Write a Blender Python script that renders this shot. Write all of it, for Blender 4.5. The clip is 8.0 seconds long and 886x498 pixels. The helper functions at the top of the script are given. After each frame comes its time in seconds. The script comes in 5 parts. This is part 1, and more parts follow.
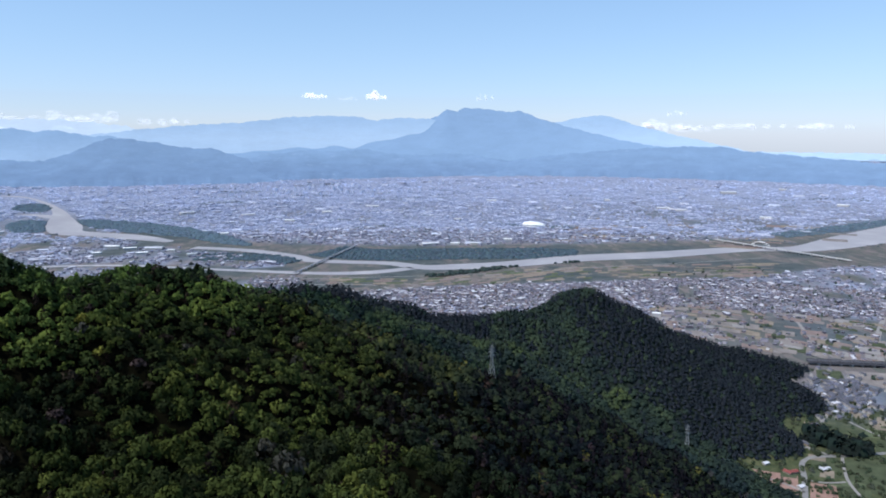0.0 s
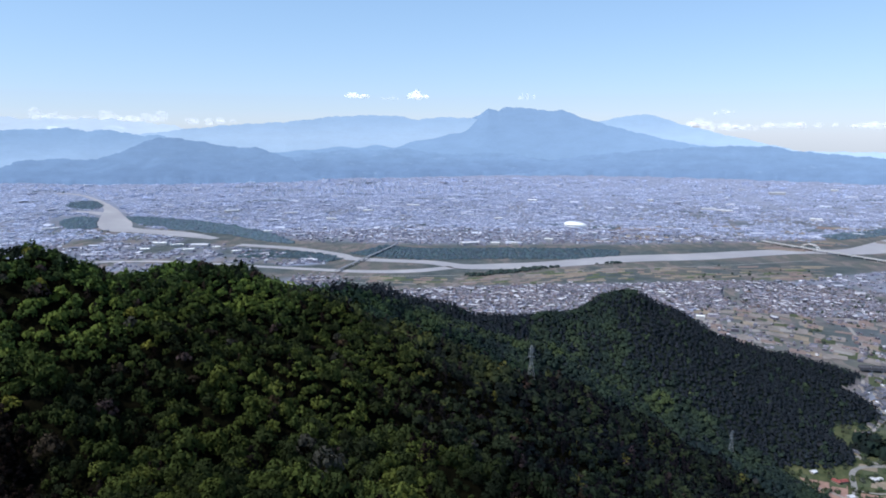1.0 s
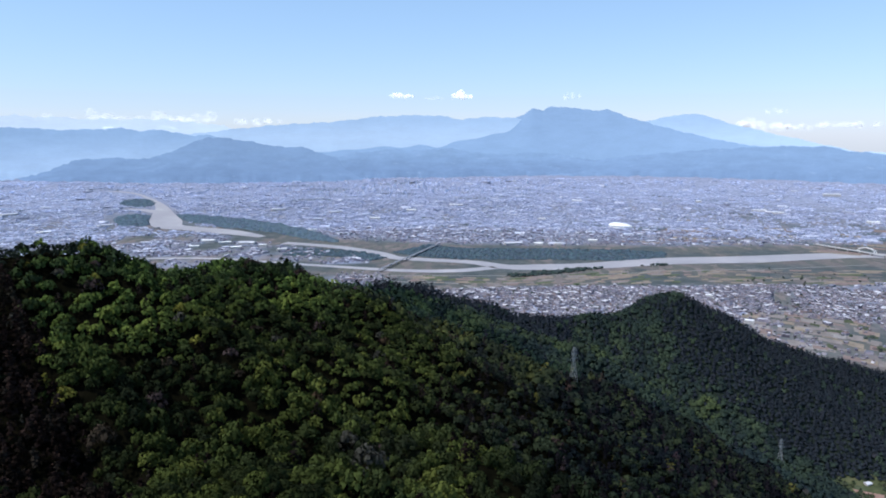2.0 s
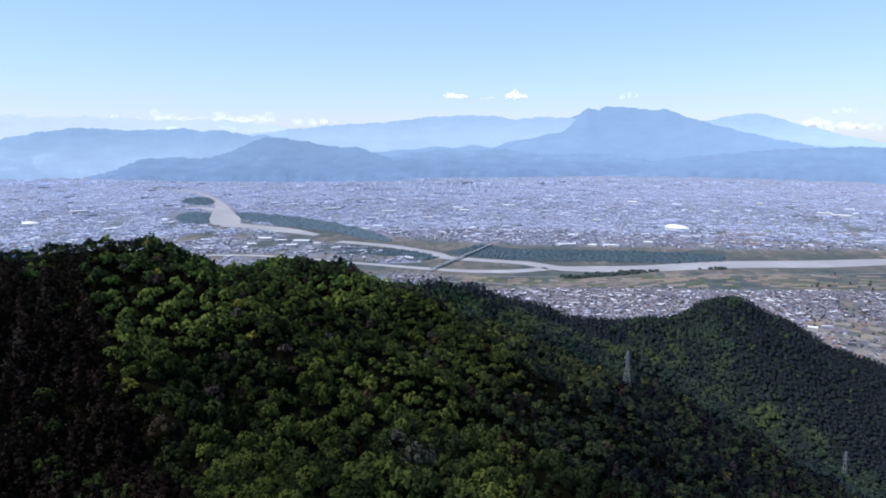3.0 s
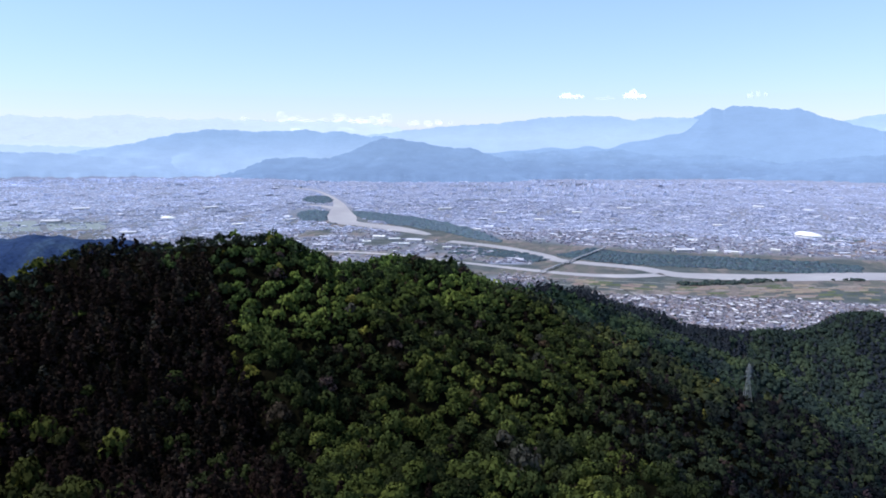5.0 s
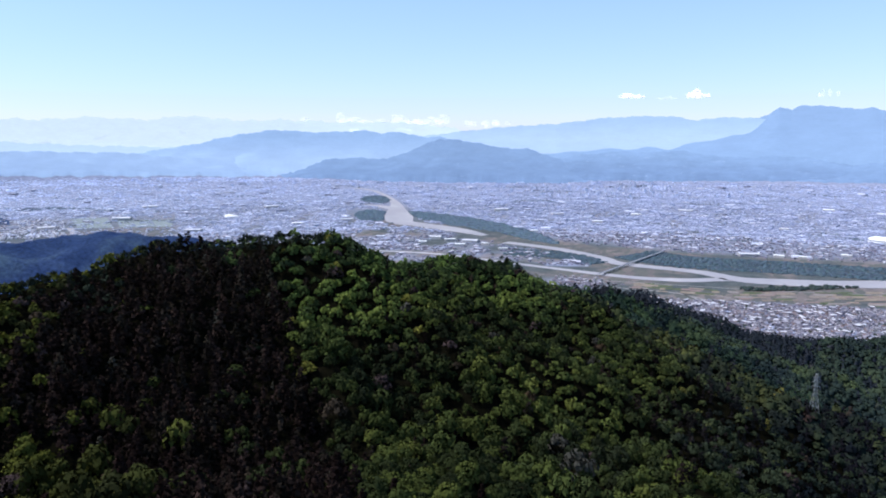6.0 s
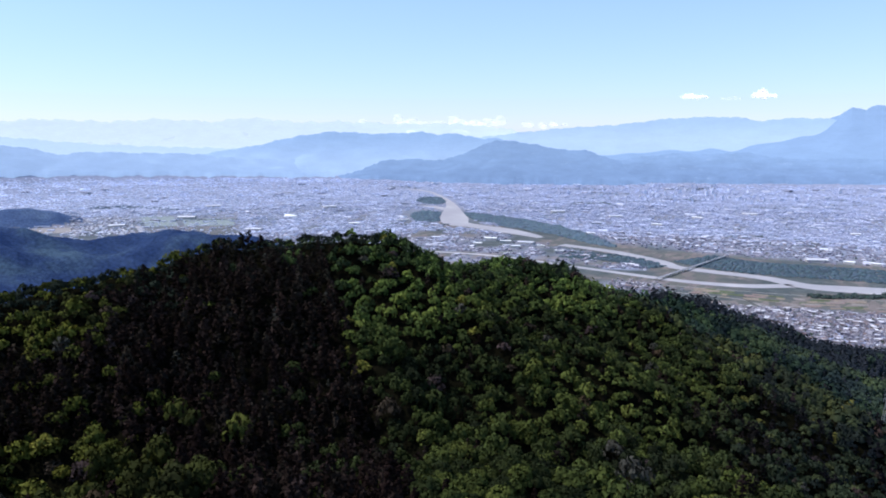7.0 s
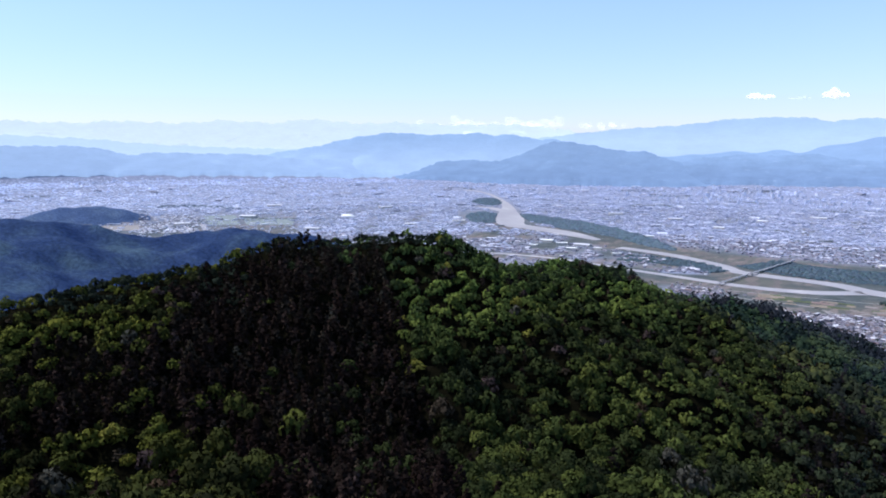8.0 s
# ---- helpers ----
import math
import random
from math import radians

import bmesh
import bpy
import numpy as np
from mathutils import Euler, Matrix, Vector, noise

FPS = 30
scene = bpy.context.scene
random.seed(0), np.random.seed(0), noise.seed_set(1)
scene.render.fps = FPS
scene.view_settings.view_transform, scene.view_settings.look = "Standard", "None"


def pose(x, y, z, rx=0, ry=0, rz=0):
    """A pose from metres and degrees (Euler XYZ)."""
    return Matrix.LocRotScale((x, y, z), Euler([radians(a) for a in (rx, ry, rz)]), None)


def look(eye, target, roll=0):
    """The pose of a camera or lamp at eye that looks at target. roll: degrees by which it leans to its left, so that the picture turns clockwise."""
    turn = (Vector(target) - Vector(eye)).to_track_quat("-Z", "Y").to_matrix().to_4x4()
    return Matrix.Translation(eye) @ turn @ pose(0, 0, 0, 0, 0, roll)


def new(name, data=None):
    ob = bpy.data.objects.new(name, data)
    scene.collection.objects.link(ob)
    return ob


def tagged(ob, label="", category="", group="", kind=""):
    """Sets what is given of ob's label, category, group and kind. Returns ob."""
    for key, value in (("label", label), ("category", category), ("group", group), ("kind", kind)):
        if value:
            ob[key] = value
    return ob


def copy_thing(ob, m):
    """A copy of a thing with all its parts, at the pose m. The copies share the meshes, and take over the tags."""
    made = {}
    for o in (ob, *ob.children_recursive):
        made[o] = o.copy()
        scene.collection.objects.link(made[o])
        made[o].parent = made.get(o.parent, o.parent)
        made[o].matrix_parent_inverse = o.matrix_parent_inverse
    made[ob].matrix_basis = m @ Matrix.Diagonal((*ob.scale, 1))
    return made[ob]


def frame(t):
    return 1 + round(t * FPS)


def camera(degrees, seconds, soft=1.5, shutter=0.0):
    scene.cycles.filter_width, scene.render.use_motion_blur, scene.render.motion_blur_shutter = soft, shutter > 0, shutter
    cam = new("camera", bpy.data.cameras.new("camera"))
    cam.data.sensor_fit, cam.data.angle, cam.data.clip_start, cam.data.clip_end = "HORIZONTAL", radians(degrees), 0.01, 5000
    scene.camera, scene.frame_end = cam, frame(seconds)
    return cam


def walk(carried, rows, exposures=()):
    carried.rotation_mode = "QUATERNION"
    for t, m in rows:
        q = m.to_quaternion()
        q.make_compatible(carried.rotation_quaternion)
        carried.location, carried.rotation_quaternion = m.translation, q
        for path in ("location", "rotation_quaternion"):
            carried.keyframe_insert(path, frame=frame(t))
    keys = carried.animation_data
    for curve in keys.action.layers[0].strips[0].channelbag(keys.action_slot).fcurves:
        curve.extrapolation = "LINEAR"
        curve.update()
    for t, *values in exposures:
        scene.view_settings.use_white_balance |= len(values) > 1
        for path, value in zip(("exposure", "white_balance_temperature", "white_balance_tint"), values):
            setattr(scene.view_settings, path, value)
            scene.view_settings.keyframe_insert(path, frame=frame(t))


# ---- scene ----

# ================= camera =================
EYE_Z = 450.0                      # metres over the valley floor
cam = camera(64.98, 8.0, soft=1.9)
TURN = (
    (0.0, 0.0, -9.16), (0.5, 1.66, -9.19), (1.0, 3.35, -9.22), (1.5, 5.06, -9.23),
    (2.25, 7.98, -9.23), (3.0, 11.25, -9.22), (3.5, 13.60, -9.22), (4.0, 15.93, -9.20), (4.5, 18.22, -9.17),
    (5.25, 21.66, -9.13), (6.0, 25.10, -9.09), (6.5, 27.39, -9.04), (7.0, 29.69, -8.98), (7.5, 32.0, -8.93), (8.0, 34.29, -8.90))
walk(cam, [(t, pose(0, 0, EYE_Z, 90 + tilt, 0, yaw)) for t, yaw, tilt in TURN],
     exposures=((0.0, 0.12, 6180, 12), (3.5, 0.30, 6230, 15), (8.0, 0.39, 6200, 18)))

# ================= sky and sun =================
SUN_AZ, SUN_EL = 117.0, 56.0        # degrees to the left of +y, degrees up
world = bpy.data.worlds.new("sky")
scene.world = world
world.use_nodes = True
wn = world.node_tree
sky = wn.nodes.new("ShaderNodeTexSky")
sky.sky_type = "NISHITA"
sky.sun_disc = False
sky.sun_elevation, sky.sun_rotation = radians(SUN_EL), radians(-SUN_AZ)
sky.altitude, sky.air_density, sky.dust_density, sky.ozone_density = 600, 1.0, 0.35, 2.5
tone = wn.nodes.new("ShaderNodeGamma")            # thin high haze evens the sky out
tone.inputs["Gamma"].default_value = 0.62
wn.links.new(sky.outputs[0], tone.inputs["Color"])
hue = wn.nodes.new("ShaderNodeHueSaturation")
hue.inputs["Hue"].default_value, hue.inputs["Saturation"].default_value = 0.479, 1.0
wn.links.new(tone.outputs[0], hue.inputs["Color"])
tint = wn.nodes.new("ShaderNodeMix")
tint.data_type, tint.blend_type = "RGBA", "MULTIPLY"
tint.inputs[0].default_value, tint.inputs[7].default_value = 1.0, (0.885, 1.01, 1.26, 1)
wn.links.new(hue.outputs[0], tint.inputs[6])
wn.links.new(tint.outputs[2], wn.nodes["Background"].inputs[0])
wn.nodes["Background"].inputs[1].default_value = 0.22
sun = new("sun", bpy.data.lights.new("sun", "SUN"))
sun.data.energy, sun.data.angle, sun.data.color = 4.0, radians(0.5), (1.0, 0.96, 0.90)
sa, se = radians(SUN_AZ), radians(SUN_EL)
sun.matrix_world = look((-3000 * math.sin(sa) * math.cos(se), 3000 * math.cos(sa) * math.cos(se), 3000 * math.sin(se)), (0, 0, 0))

rng = np.random.default_rng(7)


# ================= small tools =================
def pol(az, r):
    """Plan place from degrees left of +y and metres."""
    a = np.radians(az)
    return -np.sin(a) * r, np.cos(a) * r


def valley(r):
    """Height of the valley floor: level at first, then rising towards the mountains."""
    r = np.asarray(r, float)
    q = np.clip((r - 3000) / 1850, 0, 0.999)
    true = np.where(r < 3000, np.maximum(r, 1), 3000 - 1850 * np.log(1 - q))
    return np.where(r < 3000, 0.0, EYE_Z * (1 - r / true))


def wobble(x, y, size, seed=0):
    """Smooth noise of about -1 to 1 from a few crossed waves."""
    out = np.zeros_like(np.asarray(x, float))
    g = np.random.default_rng(100 + seed)
    for k in range(7):
        a, p, f = g.uniform(0, 6.283), g.uniform(0, 6.283), g.uniform(0.6, 2.0) * 6.283 / size
        out = out + np.sin((np.cos(a) * x + np.sin(a) * y) * f + p)
    return out / 3.2


# ridges of the hills: degrees, metres from the viewpoint, height
RIDGE_MAIN = ((100, 330, 350), (75, 360, 368), (67, 360, 372), (64, 364, 375), (60.5, 369, 378), (57.5, 375, 383), (55, 380, 382), (51.5, 412, 358), (48.5, 405, 362),
              (46.3, 398, 394), (43.5, 412, 390), (42.2, 416, 382), (40, 412, 389), (37.3, 405, 390), (35, 420, 389), (33, 418, 369), (31, 424, 363), (29, 440, 368),
              (27.5, 462, 357), (25.8, 500, 357), (24.2, 520, 355), (22.7, 532, 354), (20.6, 550, 348), (18.5, 593, 327), (17, 600, 313), (15.5, 640, 304), (13.6, 700, 291),
              (11.5, 760, 283), (8.7, 830, 262), (4, 950, 213), (-0.8, 1060, 168), (-3.2, 1120, 151))
RIDGE_CONE = ((-0.8, 1060, 166), (-3.2, 1120, 151), (-7.4, 1170, 153), (-9.7, 1190, 166), (-11.8, 1200, 186), (-13.8, 1215, 168), (-15.2, 1240, 145),
              (-19.2, 1300, 90), (-23.5, 1385, 50), (-26.6, 1440, 23), (-28.2, 1470, 6), (-28.8, 1480, -8))
RIDGE_FOOT = ((-20.5, 1300, 80), (-24, 1290, 56), (-27, 1275, 34), (-28.8, 1262, 12))
RIDGE_FOOT_B = ((-18.5, 1220, 78), (-22, 1130, 52), (-25, 1085, 34), (-27.0, 1078, 16))
RIDGE_SPUR = ((13, 630, 291), (11.5, 630, 286), (7.8, 635, 271), (4, 640, 251), (0, 650, 230), (-3.2, 670, 210), (-5.6, 690, 201), (-9.2, 715, 172),
              (-12, 740, 131), (-14.7, 780, 106), (-17.5, 800, 98), (-20.5, 830, 78), (-21.9, 850, 63), (-23.7, 870, 43), (-25.4, 890, 24), (-27.3, 905, 11), (-29.1, 915, 0), (-31, 930, -12))
RIDGE_GULLY = ((11.5, 760, 270), (7.8, 790, 249), (4, 820, 222), (-0.8, 860, 196), (-5.6, 900, 170), (-9.2, 945, 122), (-12, 980, 66), (-15, 1010, 15))
RIDGE_FRONT = ((150, 90, 340), (90, 110, 360), (60, 150, 362), (40, 200, 340), (20, 235, 325), (0, 260, 308), (-10, 300, 278), (-15, 400, 216),
               (-18.5, 520, 150), (-20.5, 650, 90), (-22, 780, 30))
RIDGE_WEST = ((85, 1800, 325), (75, 1850, 300), (66.9, 1900, 271), (65.2, 1900, 258), (63.5, 1900, 242), (61.7, 1900, 234), (59.9, 1900, 221), (57.5, 1900, 209), (54.7, 1900, 208),
              (52.6, 1900, 216), (50, 1900, 216), (47.8, 1900, 203), (42, 1950, 140), (36, 2000, 50))
RIDGE_WEST_B = ((62.4, 1900, 222), (60.5, 1550, 150), (57, 1250, 40))
RIDGE_WEST_C = ((75, 1850, 275), (70, 1550, 200), (66, 1200, 90))
RIDGE_ISLE = ((66.2, 3960, 50), (65.6, 3960, 74), (64.8, 3960, 95), (63.4, 3960, 116), (61.2, 3960, 120), (59, 3960, 96), (57.8, 3960, 70), (57.1, 3960, 48))


def ridge(x, y, nodes, slope, rounding, slope_right=None):
    """A crest line whose sides fall at the given slopes (left and right of its run)."""
    out, near = np.full(np.shape(x), -1e4), np.full(np.shape(x), 1e9)
    pts = [(*pol(a, r), z) for a, r, z in nodes]
    for (x0, y0, z0), (x1, y1, z1) in zip(pts, pts[1:]):
        dx, dy = x1 - x0, y1 - y0
        k = np.clip(((x - x0) * dx + (y - y0) * dy) / (dx * dx + dy * dy), 0, 1)
        d = np.hypot(x - x0 - k * dx, y - y0 - k * dy)
        left = dx * (y - y0) - dy * (x - x0) > 0
        fall = np.where(left, slope, slope if slope_right is None else slope_right)
        z = z0 + k * (z1 - z0) - fall * (np.sqrt(d * d + rounding ** 2) - rounding)
        if slope_right is None:
            out = np.maximum(out, z)
        else:
            out = np.where(d < near, z, out)
            near = np.minimum(near, d)
    return out


CREST_X, CREST_Y = np.array([pol(a, r) for a, r, z in RIDGE_MAIN if -4 < a < 41]).T


def ground_height(x, y):
    x, y = np.asarray(x, float), np.asarray(y, float)
    r = np.hypot(x, y)
    layers = [ridge(x, y, RIDGE_MAIN, 0.56, 11), ridge(x, y, RIDGE_CONE, 0.62, 14), ridge(x, y, RIDGE_SPUR, 0.62, 18),
              ridge(x, y, RIDGE_GULLY, 0.8, 12), ridge(x, y, RIDGE_FRONT, 0.34, 25, 0.75), ridge(x, y, RIDGE_WEST, 0.34, 40),
              ridge(x, y, RIDGE_WEST_B, 0.36, 30), ridge(x, y, RIDGE_WEST_C, 0.36, 30), ridge(x, y, RIDGE_ISLE, 0.75, 25),
              ridge(x, y, RIDGE_FOOT, 0.55, 14), ridge(x, y, RIDGE_FOOT_B, 0.55, 14)]
    soft = 3.0
    top = np.maximum.reduce(layers)
    hill = top + soft * np.log(sum(np.exp(np.clip((h - top) / soft, -30, 0)) for h in layers))
    hill = hill + (wobble(x, y, 130, 1) - 0.5) * 3.4 * np.clip(hill / 60, 0, 1) + wobble(x, y, 45, 2) * 1.5 * np.clip(hill / 60, 0, 1)
    # ribs and gullies that run down from the main crest
    down = x - np.interp(y, CREST_Y, CREST_X)
    rib = np.cos((y + 0.16 * x + 16 * wobble(x, y, 170, 4)) * 6.283 / 74) + 0.45 * np.cos((y + 0.4 * x + 12 * wobble(x, y, 110, 9)) * 6.283 / 37)
    hill = hill + 5.5 * (rib - 0.3) * np.clip((down - 12) / 70, 0, 1) * np.clip((330 - down) / 90, 0, 1) * np.clip((y - 190) / 60, 0, 1) * np.clip((760 - y) / 120, 0, 1)
    hill = hill + wobble(x, y, 240, 3) * 17.0 * np.clip(hill / 60, 0, 1) * np.clip((r - 1000) / 300, 0, 1) * (x < -500) * (r < 3000)
    floor = valley(r)
    return floor + np.where(hill > floor, hill - floor, 0)


def is_hill(x, y):
    return ground_height(x, y) - valley(np.hypot(x, y)) > 3.0


# ---- the river's courses: degrees, metres, width ----
RIVER_LOW = ((19.9, 3008, 56), (16.3, 2879, 62), (14.3, 2787, 60), (12.0, 2664, 58), (10.9, 2570, 62), (7.8, 2515, 62), (4.3, 2470, 66), (1.6, 2390, 84), (-1.7, 2405, 105), (-5.5, 2459, 110), (-11.5, 2630, 130), (-16.8, 2758, 135),
             (-21, 2925, 120), (-24.2, 3058, 110), (-27.6, 3144, 120), (-30.5, 3415, 200), (-32.7, 3655, 230), (-36, 4050, 220), (-40, 4500, 200))
RIVER_NEAR = ((50, 3050, 30), (38, 2900, 30), (32, 2800, 30), (25.8, 2693, 30), (17.6, 2456, 34), (10.5, 2320, 46), (6, 2310, 56), (2.5, 2375, 52))
RIVER_HIGH = ((33.4, 4572, 14), (31.0, 4500, 18), (29.7, 4348, 30), (29.0, 4151, 62), (28.9, 3962, 110), (28.8, 3769, 160), (28.5, 3610, 130), (26.9, 3520, 95), (24.7, 3415, 105), (22.9, 3300, 85), (21.6, 3205, 40))
RIVER_SIDE = ((31.3, 4125, 22), (30.4, 4095, 36), (29.4, 4030, 70))


def course(nodes, step=25.0):
    """A smooth line through the nodes: x, y, width."""
    p = np.array([(*pol(a, r), w) for a, r, w in nodes])
    p = np.vstack([2 * p[0] - p[1], p, 2 * p[-1] - p[-2]])
    out = []
    for i in range(1, len(p) - 2):
        n = max(2, int(np.hypot(*(p[i + 1] - p[i])[:2]) / step))
        t = np.linspace(0, 1, n, endpoint=False)[:, None]
        out.append(0.5 * (2 * p[i] + (p[i + 1] - p[i - 1]) * t + (2 * p[i - 1] - 5 * p[i] + 4 * p[i + 1] - p[i + 2]) * t ** 2
                          + (3 * p[i] - p[i - 1] - 3 * p[i + 1] + p[i + 2]) * t ** 3))
    out.append(p[-2][None])
    return np.vstack(out)


COURSES = [course(n) for n in (RIVER_LOW, RIVER_NEAR, RIVER_HIGH, RIVER_SIDE)]


def river_gap(x, y):
    """Metres to the nearest water's edge (below 0: in the water)."""
    x, y = np.asarray(x, float), np.asarray(y, float)
    best = np.full(x.shape, 1e9)
    for c in COURSES:
        for px, py, w in c[::2]:
            best = np.minimum(best, np.hypot(x - px, y - py) - w / 2)
    return best


def bank_woods(x, y):
    """Whether the riverside woods of the upper river stand here: two islets and the long east bank."""
    r, az = np.hypot(x, y), np.degrees(np.arctan2(-x, y))
    n = 0.12 * wobble(x, y, 160, 12)
    islet = ((az - 30.6) / 1.2) ** 2 + ((r - 4265) / 100) ** 2 < 1 + n
    islet = islet | (((az - 30.9) / 1.45) ** 2 + ((r - 3810) / 165) ** 2 < 1 + n)
    line = np.interp(az, (15.9, 17.5, 20.3, 23.1, 25.9, 28.0), (3020, 3190, 3425, 3600, 3740, 3890))
    half = np.interp(az, (15.6, 16.6, 18, 24, 27, 28.3), (20, 90, 140, 150, 110, 20))
    return (islet | ((az > 15.6) & (az < 28.3) & (np.abs(r - line) < half * (1 + n)))) & (river_gap(x, y) > 3)


def town_density(x, y):
    """How built-up the valley floor is, 0 to 1."""
    x, y = np.asarray(x, float), np.asarray(y, float)
    r, az = np.hypot(x, y), np.degrees(np.arctan2(-x, y))
    n = wobble(x, y, 420, 5) * 0.5 + wobble(x, y, 150, 6) * 0.35
    beyond = np.clip((r - np.interp(az, (-40, -32, -24, -12, 0, 8, 16, 24, 32), (4700, 3950, 3250, 2950, 2850, 2860, 3050, 3650, 3980))) / 160, 0, 1)
    east = np.clip(-(az + 4) / 14, 0, 1)
    city = beyond * np.clip(0.76 - 0.22 * east + n * (0.4 + 0.22 * east) + 0.1 * wobble(x, y, 60, 8), 0, 1)
    near_edge = np.interp(az, (-40, -30, -24, -18, -12, -4, 6, 14), (3050, 2780, 2420, 2300, 2190, 2110, 2030, 2000))
    near = np.clip((near_edge - r) / 40, 0, 1) * np.clip((r - 1560) / 60, 0, 1) * np.where(az > -19, np.clip(1.05 + 0.4 * n, 0, 1), np.clip(0.55 + n * 0.7, 0, 1))
    farms = (az < -17) & (r > 1560) & (r < 1960 - (az + 27) * 6)
    near = np.where(farms, near * 0.14, near)
    village = np.exp(-(((az + 31.3) / 2.2) ** 2 + ((r - 1370) / 95) ** 2) * 1.2) * 1.2
    west = np.where((az > 13) & (az < 34), np.clip((np.interp(az, (13, 20, 30), (2560, 3000, 3350)) - r) / 80, 0, 1) * np.clip(0.5 + n, 0, 1), 0) * (r > 2480)
    mixed = np.where((az > 22) & (az < 36) & (r > 3000) & (r < 3800), np.clip(0.42 + n * 0.9, 0, 1) * np.clip((az - 22) / 3, 0, 1), 0)
    west_town = np.where((az > 33) & (r > 2500), np.clip(0.62 + n * 0.5, 0, 1) * np.where((az > 46) & (az < 66) & (r < 3980), 0.22, 1), 0)
    hamlet = np.exp(-(((az - 14.5) / 2.0) ** 2 + ((r - 2180) / 60) ** 2)) * 1.3
    d = np.maximum.reduce([city, near, village, west, west_town, hamlet, mixed])
    keep = (river_gap(x, y) > 28) & ~is_hill(x, y) & ~bank_woods(x, y)
    return np.clip(d, 0, 1) * keep


# ================= materials =================
def mat(name, rough=0.8, spec=0.3):
    m = bpy.data.materials.new(name)
    m.use_nodes = True
    n = m.node_tree
    b = n.nodes["Principled BSDF"]
    b.inputs["Roughness"].default_value = rough
    b.inputs["Specular IOR Level"].default_value = spec
    return m, n, b


def node(n, kind, **put):
    made = n.nodes.new(kind)
    for k, v in put.items():
        made.inputs[k].default_value = v
    return made


def ramp(n, fac, stops, mode="LINEAR"):
    c = n.nodes.new("ShaderNodeValToRGB")
    c.color_ramp.interpolation = mode
    while len(c.color_ramp.elements) < len(stops):
        c.color_ramp.elements.new(0.5)
    for e, (p, col) in zip(c.color_ramp.elements, stops):
        e.position, e.color = p, (*col, 1)
    n.links.new(fac, c.inputs[0])
    return c.outputs[0]


def mix(n, fac, a, b, mode="MIX"):
    m = n.nodes.new("ShaderNodeMix")
    m.data_type, m.blend_type = "RGBA", mode
    for sock, v in ((m.inputs[0], fac), (m.inputs[6], a), (m.inputs[7], b)):
        if isinstance(v, (int, float)):
            sock.default_value = v
        elif isinstance(v, tuple):
            sock.default_value = (*v, 1)
        else:
            n.links.new(v, sock)
    return m.outputs[2]


def where(n):
    return n.nodes.new("ShaderNodeNewGeometry").outputs["Position"]


def noise_of(n, scale, detail=4, rough=0.6, vec=None):
    t = node(n, "ShaderNodeTexNoise", Scale=scale, Detail=detail, Roughness=rough)
    n.links.new(vec or where(n), t.inputs["Vector"])
    return t.outputs["Fac"]


def plain_mat(name, col, rough=0.7, spec=0.3, vary=0.25, scale=0.3, metal=0.0):
    m, n, b = mat(name, rough, spec)
    b.inputs["Metallic"].default_value = metal
    dark, light = tuple(c * (1 - vary) for c in col), tuple(min(1, c * (1 + vary)) for c in col)
    n.links.new(ramp(n, noise_of(n, scale, 6, 0.7), ((0.3, dark), (0.7, light))), b.inputs["Base Color"])
    return m


def painted_mat(name, rough=0.7, spec=0.3, scale=0.2, through_light=0.0):
    """Takes its colour from the mesh's own paint, varied by grain."""
    m, n, b = mat(name, rough, spec)
    a = n.nodes.new("ShaderNodeAttribute")
    a.attribute_name = "paint"
    g = ramp(n, noise_of(n, scale, 5, 0.7), ((0.3, (0.75,) * 3), (0.7, (1.2,) * 3)))
    col = mix(n, 1.0, a.outputs["Color"], g, "MULTIPLY")
    n.links.new(col, b.inputs["Base Color"])
    if through_light:
        add_glow_through(n, b, col, through_light)
    return m


def add_glow_through(n, b, col, share):
    """Leaves let some light through."""
    t = n.nodes.new("ShaderNodeBsdfTranslucent")
    n.links.new(col, t.inputs["Color"])
    s = node(n, "ShaderNodeMixShader", Fac=share)
    n.links.new(b.outputs[0], s.inputs[1])
    n.links.new(t.outputs[0], s.inputs[2])
    n.links.new(s.outputs[0], n.nodes["Material Output"].inputs[0])


def leaf_mat(name, stops):
    m, n, b = mat(name, 1.0, 0.0)
    o = n.nodes.new("ShaderNodeObjectInfo")
    tone = ramp(n, o.outputs["Random"], stops)
    isl = n.nodes.new("ShaderNodeNewGeometry").outputs["Random Per Island"]
    col = mix(n, 1.0, tone, ramp(n, isl, ((0, (0.72,) * 3), (1, (1.28,) * 3))), "MULTIPLY")
    n.links.new(col, b.inputs["Base Color"])
    add_glow_through(n, b, col, 0.12)
    return m


